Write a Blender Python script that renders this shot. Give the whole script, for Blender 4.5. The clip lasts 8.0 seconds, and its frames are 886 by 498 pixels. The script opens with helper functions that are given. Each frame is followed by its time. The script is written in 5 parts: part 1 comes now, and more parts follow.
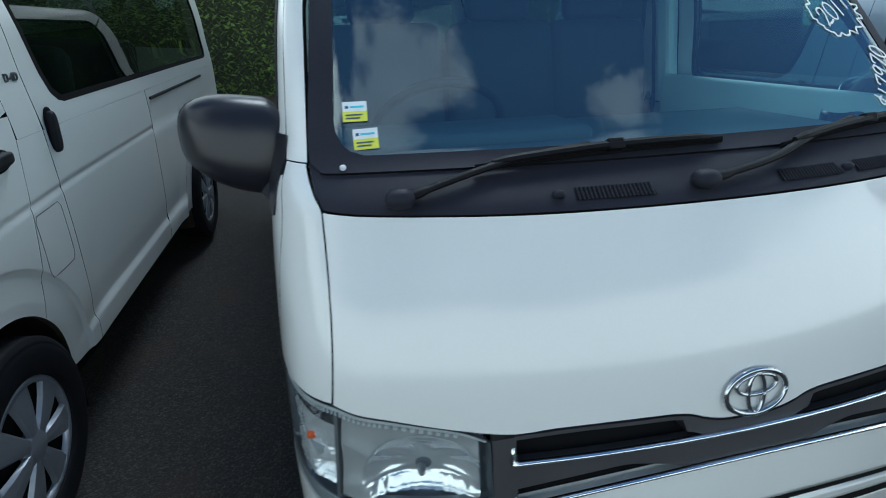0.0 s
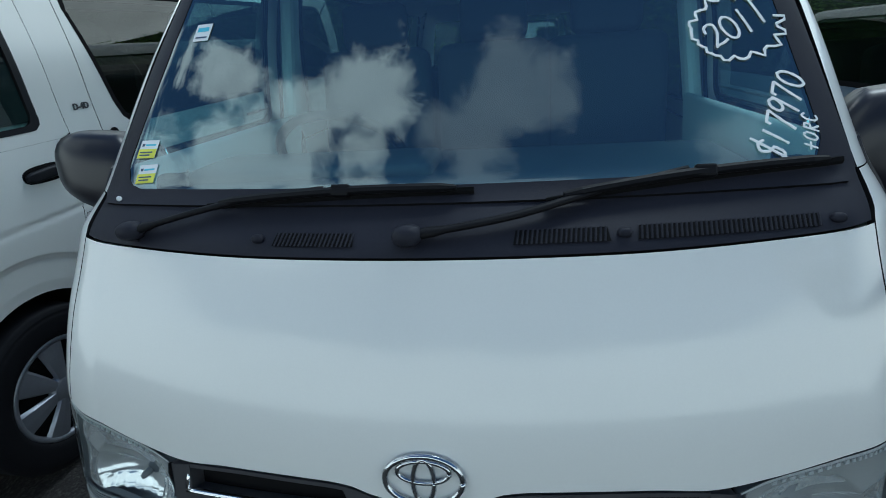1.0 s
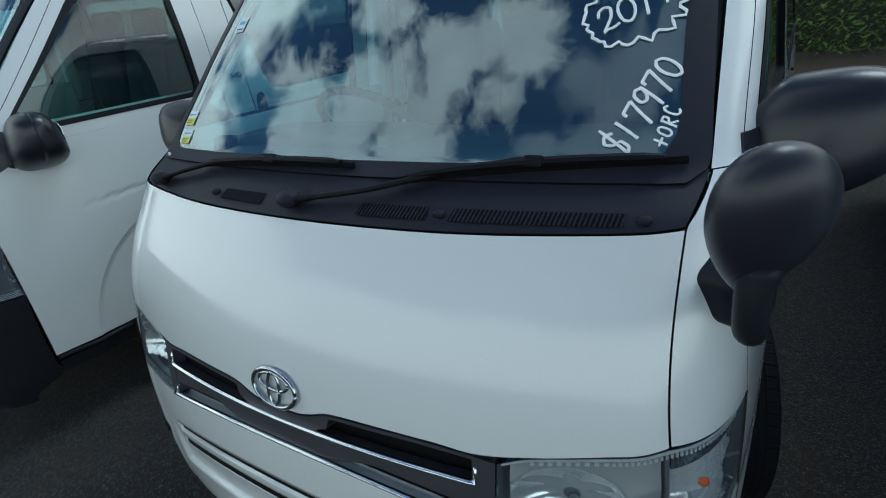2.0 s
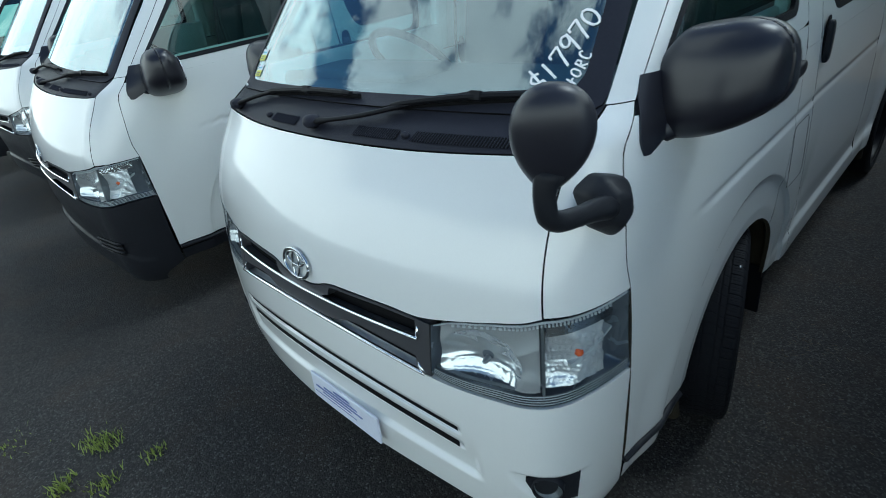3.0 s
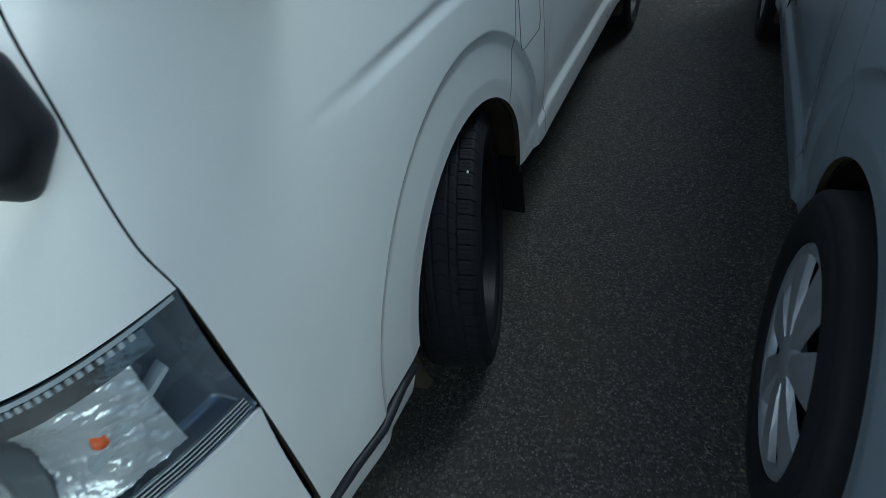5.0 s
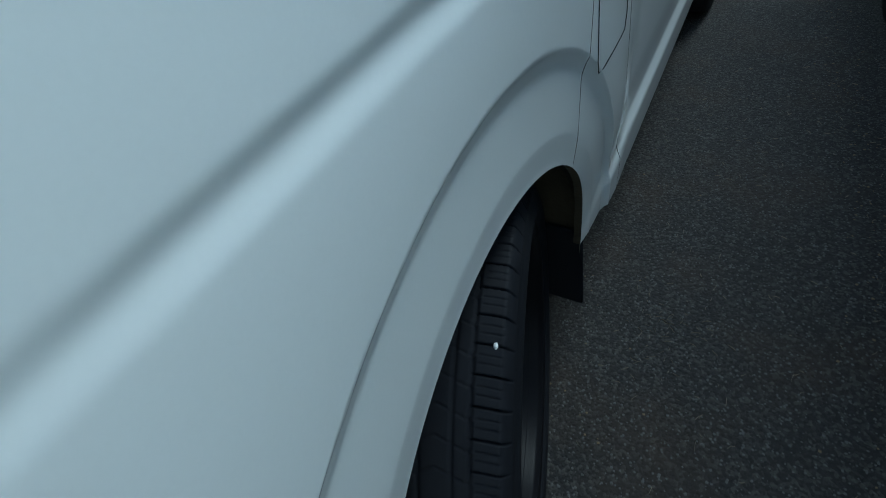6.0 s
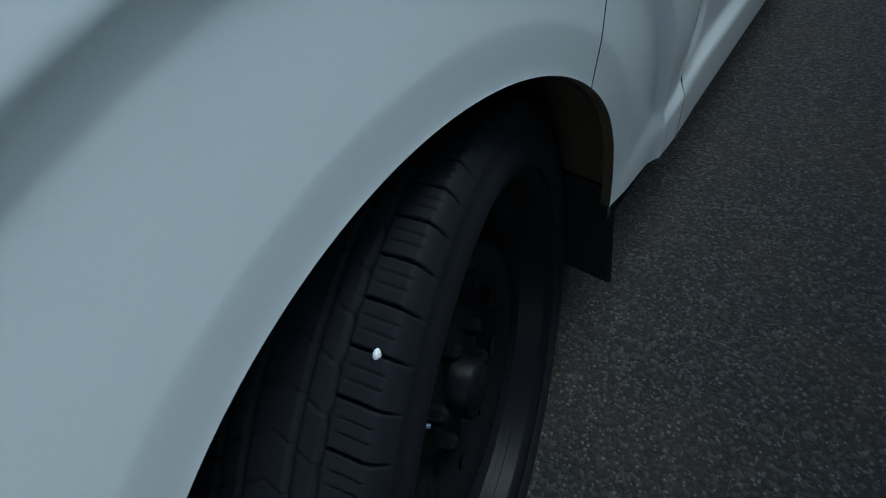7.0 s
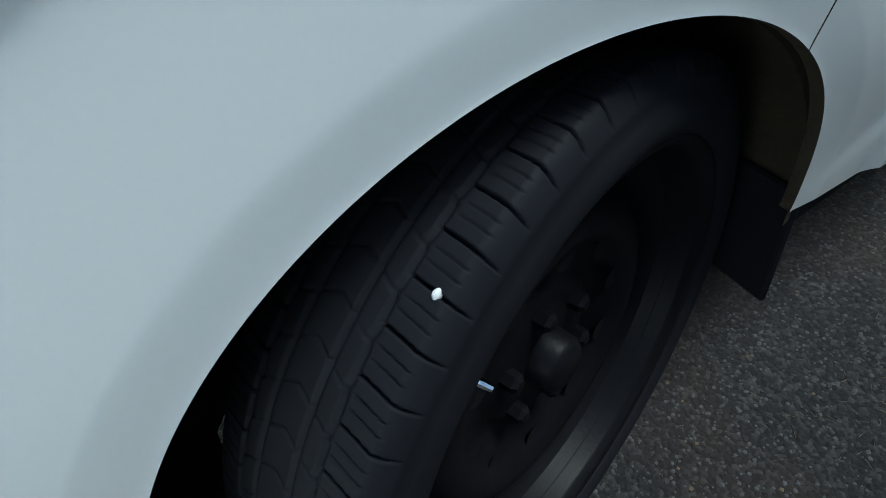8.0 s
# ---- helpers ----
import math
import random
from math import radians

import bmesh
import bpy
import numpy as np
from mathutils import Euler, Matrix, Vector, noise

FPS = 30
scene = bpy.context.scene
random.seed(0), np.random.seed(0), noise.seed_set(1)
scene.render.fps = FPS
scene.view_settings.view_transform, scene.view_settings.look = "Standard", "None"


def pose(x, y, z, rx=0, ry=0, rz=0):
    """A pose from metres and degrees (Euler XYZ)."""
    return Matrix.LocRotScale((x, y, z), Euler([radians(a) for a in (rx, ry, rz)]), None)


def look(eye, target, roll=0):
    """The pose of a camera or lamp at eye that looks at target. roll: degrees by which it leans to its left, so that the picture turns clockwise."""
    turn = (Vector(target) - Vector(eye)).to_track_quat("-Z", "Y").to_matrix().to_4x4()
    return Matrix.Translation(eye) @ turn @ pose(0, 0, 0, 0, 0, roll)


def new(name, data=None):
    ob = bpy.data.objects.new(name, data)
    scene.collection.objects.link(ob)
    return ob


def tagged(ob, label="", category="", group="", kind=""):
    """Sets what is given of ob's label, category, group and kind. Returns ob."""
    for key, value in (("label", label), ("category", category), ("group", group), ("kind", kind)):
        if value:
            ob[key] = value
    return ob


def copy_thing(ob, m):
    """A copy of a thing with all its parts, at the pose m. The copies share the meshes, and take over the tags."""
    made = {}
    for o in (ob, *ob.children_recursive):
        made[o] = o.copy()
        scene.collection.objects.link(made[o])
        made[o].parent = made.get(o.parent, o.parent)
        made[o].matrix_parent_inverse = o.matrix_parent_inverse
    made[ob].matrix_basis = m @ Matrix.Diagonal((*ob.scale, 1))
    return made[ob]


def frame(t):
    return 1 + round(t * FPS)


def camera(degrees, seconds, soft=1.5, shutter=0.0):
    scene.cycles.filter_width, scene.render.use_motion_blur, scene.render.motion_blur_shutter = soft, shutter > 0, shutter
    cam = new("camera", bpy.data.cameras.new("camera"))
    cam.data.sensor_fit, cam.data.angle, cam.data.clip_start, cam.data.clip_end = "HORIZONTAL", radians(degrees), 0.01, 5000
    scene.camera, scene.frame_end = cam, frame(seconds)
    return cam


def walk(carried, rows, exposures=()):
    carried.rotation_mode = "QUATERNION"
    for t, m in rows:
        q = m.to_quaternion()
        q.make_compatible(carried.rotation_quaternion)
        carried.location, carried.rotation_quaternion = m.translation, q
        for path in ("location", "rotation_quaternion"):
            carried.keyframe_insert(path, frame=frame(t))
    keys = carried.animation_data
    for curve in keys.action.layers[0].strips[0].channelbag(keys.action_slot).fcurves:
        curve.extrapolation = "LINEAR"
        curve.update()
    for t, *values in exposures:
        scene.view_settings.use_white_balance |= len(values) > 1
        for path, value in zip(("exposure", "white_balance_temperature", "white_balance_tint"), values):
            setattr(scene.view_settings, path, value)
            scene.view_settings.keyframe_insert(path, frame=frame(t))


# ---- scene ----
cam = camera(80.1, 8.0, soft=0.65, shutter=0.15)
PATH = [
    (0, (-0.703, -0.455, 1.473), (-0.284, 1.349, 0.719), -1.6),
    (0.5, (-0.23, -0.465, 1.482), (-0.131, 1.41, 0.79), -2.6),
    (1, (0.176, -0.46, 1.502), (-0.138, 1.383, 0.792), -4.2),
    (1.5, (0.542, -0.346, 1.532), (-0.201, 1.359, 0.798), -5.9),
    (1.7, (0.674, -0.357, 1.523), (-0.2, 1.285, 0.787), -6.4),
    (2.8, (1.157, -0.372, 1.509), (-0.133, 0.836, 0.573), -8.1),
    (3, (1.261, -0.394, 1.532), (-0.06, 0.784, 0.599), -8.6),
    (3.5, (1.455, -0.465, 1.531), (0.313, 0.893, 0.609), -8.2),
    (4, (1.376, -0.341, 1.418), (0.547, 1.016, 0.205), -8.5),
    (4.5, (1.29, -0.078, 1.355), (0.545, 1.28, 0.09), -9.0),
    (4.7, (1.307, 0.061, 1.315), (0.554, 1.411, 0.046), -9.5),
    (5.8, (1.077, 0.74, 1.078), (0.216, 1.966, -0.247), -12.9),
    (6, (1.034, 0.834, 1.078), (0.167, 2.053, -0.25), -13.0),
    (6.5, (0.976, 0.943, 1.006), (0.093, 2.099, -0.367), -13.5),
    (7, (1.043, 1.032, 0.903), (0.018, 1.999, -0.517), -14.5),
    (7.5, (1.035, 1.068, 0.864), (-0.206, 1.731, -0.557), -15.7),
    (8, (1.041, 1.069, 0.858), (-0.263, 1.548, -0.58), -16.1),
]
walk(cam, [(t, look(eye, target, roll)) for t, eye, target, roll in PATH],
     exposures=[(0.0, -0.46, 5430, -2), (1.5, -0.88, 5400, -3), (3.0, -0.33, 5450, -4), (4.6, -0.08, 5550, -5), (6.0, 0.18, 5250, -10), (7.0, 0.32, 5400, -7), (8.0, 0.90, 5750, -4)])

# ---- daylight: broken cloud over a shaded car yard ----
SUN_ELEVATION, SUN_TURN = radians(58), radians(24)
world = bpy.data.worlds.new("world")
scene.world = world
world.use_nodes = True
wn, wl = world.node_tree.nodes, world.node_tree.links
wn.clear()
sky = wn.new("ShaderNodeTexSky")
sky.sky_type, sky.sun_disc = "NISHITA", False
sky.sun_elevation, sky.sun_rotation = SUN_ELEVATION, SUN_TURN
sky.air_density, sky.dust_density, sky.ozone_density = 0.9, 0.0, 4.5
coord = wn.new("ShaderNodeTexCoord")
out = wn.new("ShaderNodeOutputWorld")
back = wn.new("ShaderNodeBackground")
back.inputs["Strength"].default_value = 0.15


def sky_math(kind, *args, clamp=False):
    node = wn.new("ShaderNodeMath")
    node.operation, node.use_clamp = kind, clamp
    for k, v in enumerate(args):
        if isinstance(v, (int, float)):
            node.inputs[k].default_value = v
        else:
            wl.new(v, node.inputs[k])
    return node.outputs[0]


def sky_noise(size, detail, rough, distort, turn):
    way = wn.new("ShaderNodeMapping")
    way.inputs["Scale"].default_value = (1.0, 1.0, 1.4)
    way.inputs["Rotation"].default_value = (0, 0, radians(turn))
    puffs = wn.new("ShaderNodeTexNoise")
    for key, v in (("Scale", size), ("Detail", detail), ("Roughness", rough), ("Distortion", distort)):
        puffs.inputs[key].default_value = v
    wl.new(coord.outputs["Generated"], way.inputs["Vector"])
    wl.new(way.outputs["Vector"], puffs.inputs["Vector"])
    return puffs.outputs["Fac"]


def heap(puffs):
    """How deep a direction lies inside a heap of cloud made of round puffs (x, y and radius on the dome)."""
    deep = None
    for x, y, r in puffs:
        far = wn.new("ShaderNodeVectorMath")
        far.operation = "DISTANCE"
        far.inputs[1].default_value = (x, y, math.sqrt(1 - x * x - y * y))
        wl.new(coord.outputs["Generated"], far.inputs[0])
        one = sky_math("MULTIPLY_ADD", far.outputs["Value"], -1 / r, 1.0)
        deep = one if deep is None else sky_math("SMOOTH_MAX", deep, one, .25)
    return deep


ragged = sky_noise(8.5, 8, .60, .35, 40)
broad = sky_noise(2.9, 7, .55, .25, 255)
axes = wn.new("ShaderNodeSeparateXYZ")
wl.new(coord.outputs["Generated"], axes.inputs[0])
tear = sky_math("MULTIPLY_ADD", ragged, 2.6, -1.3)
# a bright heap that runs down to a bank over the neighbouring vans
bank = heap(((-.30, -.16, .12), (-.38, -.15, .13), (-.46, -.17, .13), (-.35, -.27, .11), (-.52, -.30, .17), (-.60, -.20, .17), (-.70, -.30, .20), (-.76, -.16, .15),
             (-.62, -.44, .22), (-.60, -.03, .09), (-.94, .02, .13), (-.93, -.25, .12)))
thick = sky_math("MULTIPLY_ADD", sky_math("ADD", bank, tear), 2.3, -.18, clamp=True)
thick = sky_math("MULTIPLY", thick, .68)
# thin ragged cloud overhead
veil = heap(((.03, -.17, .14), (-.06, -.25, .12), (.11, -.20, .09), (-.15, -.26, .08), (-.12, -.41, .13), (-.22, -.41, .09), (0, -.42, .10), (.49, -.22, .09)))
thin = sky_math("MULTIPLY", sky_math("MULTIPLY_ADD", sky_math("ADD", veil, tear), 2.1, -.18, clamp=True), .20)
# broken cloud round the horizon and behind the vans
ahead = sky_math("MULTIPLY", sky_math("MULTIPLY_ADD", axes.outputs["Y"], -2.5, .35, clamp=True), sky_math("MULTIPLY_ADD", axes.outputs["Z"], 4, -1.3, clamp=True))
low = sky_math("MULTIPLY_ADD", axes.outputs["Z"], -.42, .355)
cover = sky_math("ADD", sky_math("ADD", broad, low), sky_math("MULTIPLY", ahead, -.40))
rest = sky_math("MULTIPLY_ADD", cover, 8.3, -4.15, clamp=True)
dense = sky_math("MAXIMUM", sky_math("MAXIMUM", thick, thin), rest)
tone = sky_math("MULTIPLY_ADD", ragged, .9, .55)
cloud_colour = wn.new("ShaderNodeVectorMath")
cloud_colour.operation = "SCALE"
cloud_colour.inputs[0].default_value = (16.6, 16.3, 15.2)
wl.new(tone, cloud_colour.inputs["Scale"])
cloud = wn.new("ShaderNodeMixRGB")
wl.new(dense, cloud.inputs[0])
wl.new(sky.outputs["Color"], cloud.inputs[1])
wl.new(cloud_colour.outputs[0], cloud.inputs[2])
wl.new(cloud.outputs["Color"], back.inputs["Color"])
wl.new(back.outputs["Background"], out.inputs["Surface"])

sun = new("sun", bpy.data.lights.new("sun", "SUN"))
sun.data.energy, sun.data.angle, sun.data.color = 1.7, radians(20), (1.0, 0.97, 0.93)
sun.matrix_world = look((math.sin(SUN_TURN) * math.cos(SUN_ELEVATION) * 30, math.cos(SUN_TURN) * math.cos(SUN_ELEVATION) * 30,
                         math.sin(SUN_ELEVATION) * 30), (0, 0, 0))


# ---- materials ----
def material(name, color, rough=.5, metal=0., coat=0., spots=.12, size=6., fine=.05, fine_size=120., bump=0., bump_size=200.,
             rough_var=.1, per_thing=0.):
    m = bpy.data.materials.new(name)
    m.use_nodes = True
    n, l = m.node_tree.nodes, m.node_tree.links
    b = n["Principled BSDF"]
    b.inputs["Metallic"].default_value = metal
    b.inputs["Coat Weight"].default_value = coat
    b.inputs["Coat Roughness"].default_value = .09
    tc = n.new("ShaderNodeTexCoord")
    big, small = n.new("ShaderNodeTexNoise"), n.new("ShaderNodeTexNoise")
    for t, s, d in ((big, size, 5), (small, fine_size, 3)):
        t.inputs["Scale"].default_value, t.inputs["Detail"].default_value = s, d
        l.new(tc.outputs["Object"], t.inputs["Vector"])
    ma = n.new("ShaderNodeMath")
    ma.operation = "MULTIPLY_ADD"
    ma.inputs[1].default_value, ma.inputs[2].default_value = spots * 2, 1 - spots - fine
    mb = n.new("ShaderNodeMath")
    mb.operation = "MULTIPLY_ADD"
    mb.inputs[1].default_value = fine * 2
    l.new(big.outputs["Fac"], ma.inputs[0])
    l.new(small.outputs["Fac"], mb.inputs[0])
    l.new(ma.outputs[0], mb.inputs[2])
    value = mb.outputs[0]
    if per_thing:
        oi = n.new("ShaderNodeObjectInfo")
        mc = n.new("ShaderNodeMath")
        mc.operation = "MULTIPLY_ADD"
        mc.inputs[1].default_value = per_thing
        l.new(oi.outputs["Random"], mc.inputs[0])
        l.new(value, mc.inputs[2])
        value = mc.outputs[0]
    mix = n.new("ShaderNodeVectorMath")
    mix.operation = "SCALE"
    mix.inputs[0].default_value = color
    l.new(value, mix.inputs["Scale"])
    l.new(mix.outputs[0], b.inputs["Base Color"])
    rr = n.new("ShaderNodeMath")
    rr.operation = "MULTIPLY_ADD"
    rr.inputs[1].default_value, rr.inputs[2].default_value = rough_var, max(.01, rough - rough_var / 2)
    l.new(big.outputs["Fac"], rr.inputs[0])
    l.new(rr.outputs[0], b.inputs["Roughness"])
    if bump:
        bn, bp = n.new("ShaderNodeTexNoise"), n.new("ShaderNodeBump")
        bn.inputs["Scale"].default_value, bn.inputs["Detail"].default_value = bump_size, 4
        bp.inputs["Strength"].default_value, bp.inputs["Distance"].default_value = min(1, bump), .004
        l.new(tc.outputs["Object"], bn.inputs["Vector"])
        l.new(bn.outputs["Fac"], bp.inputs["Height"])
        l.new(bp.outputs["Normal"], b.inputs["Normal"])
    return m


def glass(name, tint, gloss=.05, rough=.0, sheen=(1, 1, 1), bend=5):
    """A single sheet of glass: what is behind shows through the tint, gloss by the angle, alike from both sides."""
    m = bpy.data.materials.new(name)
    m.use_nodes = True
    n, l = m.node_tree.nodes, m.node_tree.links
    n.clear()
    o, mix, tr, gl, lw = (n.new("ShaderNode" + k) for k in ("OutputMaterial", "MixShader", "BsdfTransparent", "BsdfGlossy", "LayerWeight"))
    power, scale = n.new("ShaderNodeMath"), n.new("ShaderNodeMath")
    power.operation, scale.operation = "POWER", "MULTIPLY_ADD"
    power.inputs[1].default_value = bend
    scale.inputs[1].default_value, scale.inputs[2].default_value = 1 - gloss, gloss
    lw.inputs["Blend"].default_value = .5
    tr.inputs["Color"].default_value = (*tint, 1)
    gl.inputs["Roughness"].default_value = rough
    gl.inputs["Color"].default_value = (*sheen, 1)
    l.new(lw.outputs["Facing"], power.inputs[0])
    l.new(power.outputs[0], scale.inputs[0])
    l.new(scale.outputs[0], mix.inputs[0])
    l.new(tr.outputs[0], mix.inputs[1])
    l.new(gl.outputs[0], mix.inputs[2])
    l.new(mix.outputs[0], o.inputs["Surface"])
    return m


WHITE = material("white_paint", (.80, .81, .79), .32, coat=1, spots=.025, size=2.2, fine=.02, fine_size=300)
CREAM = material("white_paint_older", (.76, .775, .76), .35, coat=1, spots=.03, size=2.5, fine=.02, fine_size=260)
SILVER = material("blue_grey_metallic_paint", (.285, .36, .455), .34, metal=.5, coat=1, spots=.04, size=2, fine=.06, fine_size=900)
# near-black: rubber seals, and painted shade in gaps and openings
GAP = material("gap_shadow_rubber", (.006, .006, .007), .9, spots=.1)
BLACK = material("black_plastic", (.017, .018, .022), .42, spots=.12, size=9, bump=.12, bump_size=900)
COWL = material("weathered_cowl_plastic", (.022, .023, .033), .5, spots=.22, size=7, fine=.12, fine_size=160, bump=.15, bump_size=700)
SATIN = material("satin_mirror_plastic", (.018, .018, .025), .34, spots=.15, size=8, fine=.05, bump=.06, bump_size=1200)
GRILLE = material("dark_grey_grille", (.075, .075, .082), .38, metal=.35, spots=.08, size=14)
CHROME = material("chrome", (.86, .87, .89), .1, metal=1, spots=.03, size=10, rough_var=.06)
REFLECTOR = material("lamp_reflector", (.80, .82, .84), .14, metal=1, spots=.08, size=40, bump=.5, bump_size=70)
LAMPSHELL = material("smoky_lamp_shell", (.22, .25, .29), .26, metal=.5, spots=.2, size=30, bump=.12, bump_size=60)
FLUTED = material("fluted_lamp_reflector", (.90, .92, .93), .12, metal=.72, spots=.05, size=30, rough_var=.05, bump=.12, bump_size=30)
CRINKLED = material("crinkled_lamp_reflector", (.92, .94, .95), .14, metal=.55, spots=.08, size=30, bump=.8, bump_size=60)
LAMPGREY = material("lamp_housing", (.16, .175, .185), .35, metal=.4, spots=.12, size=25)
AMBER = material("amber_bulb", (.75, .13, .03), .25, spots=.1, size=60)
RUBBER = material("tyre_rubber", (.0088, .0093, .0118), .70, spots=.2, size=14, fine=.12, fine_size=160, bump=.08, bump_size=900, rough_var=.15)
STEEL = material("black_painted_steel", (.0065, .0065, .008), .44, spots=.3, size=18, fine=.2, fine_size=140, bump=.1, bump_size=150)
ALLOY = material("silver_plastic_cover", (.30, .32, .37), .38, metal=.6, spots=.1, size=16)
LINER = material("dusty_wheel_arch_liner", (.044, .037, .025), .85, spots=.45, size=9, fine=.25, fine_size=120, bump=.4, bump_size=180)
DASH = material("grey_dashboard_plastic", (.075, .092, .102), .6, spots=.08, size=8, bump=.2, bump_size=600)
CLOTH = material("grey_seat_cloth", (.040, .046, .055), .9, spots=.12, size=12, fine=.12, fine_size=400, bump=.4, bump_size=500)
TRIM = material("pale_cabin_trim", (.64, .70, .68), .7, spots=.08, size=6)
PEN = material("white_paint_marker", (.86, .88, .88), .6, spots=.08, size=40)
PAPER = material("white_label_paper", (.80, .84, .86), .5, spots=.05)
YELLOW = material("yellow_label_paper", (.74, .76, .08), .5, spots=.05)
INK = material("dark_label_ink", (.05, .09, .16), .5)
CYAN = material("cyan_label_ink", (.12, .55, .72), .5)
PLATE = material("white_dealer_plate", (.70, .72, .82), .35, spots=.05, size=20)
RIDGE = material("lens_ridge_plastic", (.46, .49, .50), .3, spots=.15, size=60)
MIRRORSHELL = material("glossy_mirror_shell", (.012, .012, .018), .34, coat=.06, spots=.15, size=8, fine=.05)
PLATEINK = material("blue_plate_ink", (.16, .20, .42), .5)
WIPER = material("black_wiper_metal", (.008, .008, .010), .55, spots=.2, size=20)
BADGE = material("badge_chrome", (.52, .54, .57), .12, metal=1, spots=.05, size=12)
STONE = material("pale_stone", (.72, .72, .70), .8, spots=.1, size=60)
SCREEN = glass("windscreen_glass", (.64, .92, .98), .205, 0, (.85, .96, 1.0), 4)
STEEL.node_tree.nodes["Principled BSDF"].inputs["Specular IOR Level"].default_value = .10
for m in (RUBBER, LINER, COWL, BLACK, GAP, WIPER):
    m.node_tree.nodes["Principled BSDF"].inputs["Specular IOR Level"].default_value = .14
TINT = glass("privacy_glass", (.26, .33, .30), .09)
DOORGLASS = glass("door_glass", (.36, .54, .52), .08)
LENS = glass("lamp_lens_glass", (.90, .93, .94), .07, .02)

# ---- the van's skin as a surface: front parabola, corner curve, side ----
def spline(xs, ys):
    """A smooth curve through a few knots that does not overshoot."""
    xs, ys = np.array(xs, float), np.array(ys, float)
    h = np.diff(xs)
    d = np.diff(ys) / h
    m = np.zeros(len(xs))
    for i in range(1, len(xs) - 1):
        if d[i - 1] * d[i] > 0:
            w1, w2 = 2 * h[i] + h[i - 1], h[i] + 2 * h[i - 1]
            m[i] = (w1 + w2) / (w1 / d[i - 1] + w2 / d[i])
    m[0], m[-1] = d[0], d[-1]

    def at(q):
        q = np.clip(np.asarray(q, float), xs[0], xs[-1])
        i = np.clip(np.searchsorted(xs, q) - 1, 0, len(xs) - 2)
        t = (q - xs[i]) / h[i]
        return ((1 + 2 * t) * (1 - t) ** 2 * ys[i] + t * (1 - t) ** 2 * h[i] * m[i]
                + t * t * (3 - 2 * t) * ys[i + 1] + t * t * (t - 1) * h[i] * m[i + 1])
    return at


def soft(xs, ys, sigma, glass=None):
    """The same curve with its bends eased over about sigma."""
    base = spline(xs, ys)
    h = .002
    g = np.arange(xs[0], xs[-1] + h / 2, h)
    v = base(g)
    if glass:
        z0, z1, y0, lean, bend = glass
        v = np.where((g > z0) & (g < z1), y0 + lean * (g - z0) + bend * (g - z0) ** 2, v)
    k = int(3 * sigma / h)
    w = np.exp(-.5 * (np.arange(-k, k + 1) * h / sigma) ** 2)
    pad = np.r_[v[0] + (v[1] - v[0]) * np.arange(-k, 0), v, v[-1] + (v[-1] - v[-2]) * np.arange(1, k + 1)]
    eased = np.convolve(pad, w / w.sum(), "valid")
    return lambda q: np.interp(q, g, eased)


NOSE = soft([.16, .22, .28, .36, .48, .60, .70, .78, .82, .87, .93, 1.0, 1.07, 1.13, 1.17, 1.20, 1.225, 1.26, 1.45, 1.65, 1.80, 1.88, 1.94, 1.985],
              [.215, .175, .157, .148, .143, .145, .152, .163, .170, .178, .191, .217, .251, .290, .316, .339, .389, .456, .629, .812, .955, 1.06, 1.20, 1.42], .012, (1.26, 1.80, .456, .870, .1003))
FLANK = soft([.16, .22, .28, .36, .50, .70, .90, 1.05, 1.20, 1.25, 1.32, 1.50, 1.70, 1.82, 1.90, 1.95, 1.985],
               [.765, .795, .813, .824, .832, .837, .836, .832, .822, .815, .803, .783, .742, .708, .66, .59, .46], .02)
BOW = soft([.16, .6, .8, 1.0, 1.18, 1.25, 1.985], [.185, .195, .20, .195, .190, .125, .12], .015)
TURN = soft([.16, .8, 1.0, 1.1, 1.2, 1.3, 1.9, 1.985], [.40, .42, .47, .47, .43, .33, .28, .28], .03)
ARCH_Y, ARCH_Z, ARCH_R = 1.2150, .356, .364


def corner(z):
    xs, yf, b, l = FLANK(z), NOSE(z), BOW(z), TURN(z)
    x1 = xs - .18
    y1 = yf + b * x1 ** 2
    return xs, yf, b, x1, y1, y1 + l, l


def bez(t, a, b, c, d):
    return a * (1 - t) ** 3 + 3 * b * t * (1 - t) ** 2 + 3 * c * t * t * (1 - t) + d * t ** 3


def corner_xy(t, z):
    xs, yf, b, x1, y1, yc, l = corner(z)
    return bez(t, x1, x1 + .15, xs, xs), bez(t, y1, y1 + .15 * 2 * b * x1 * .6, yc - .7 * l, yc)


def skin(u, z):
    """u 0..1: the nose from the middle outwards; 1..2: the corner; past 2: metres along the side."""
    u, z = np.asarray(u, float), np.asarray(z, float)
    s, a = np.sign(u), np.abs(u)
    xs, yf, b, x1, y1, yc, l = corner(z)
    xf = a * x1
    cx, cy = corner_xy(np.clip(a - 1, 0, 1), z)
    x = np.where(a < 1, xf, np.where(a < 2, cx, xs))
    y = np.where(a < 1, yf + b * xf ** 2, np.where(a < 2, cy, yc + a - 2))
    return np.stack([s * x, y, z + 0 * x], -1)


def ux(x, z):
    """The u at which the skin has this x at height z, on the nose or the corner."""
    x1 = corner(z)[3]
    s, a = (1 if x >= 0 else -1), abs(x)
    if a <= x1:
        return s * a / x1
    lo, hi = 0., 1.
    for _ in range(30):
        m = (lo + hi) / 2
        lo, hi = (m, hi) if corner_xy(m, z)[0] < a else (lo, m)
    return s * (1 + lo)


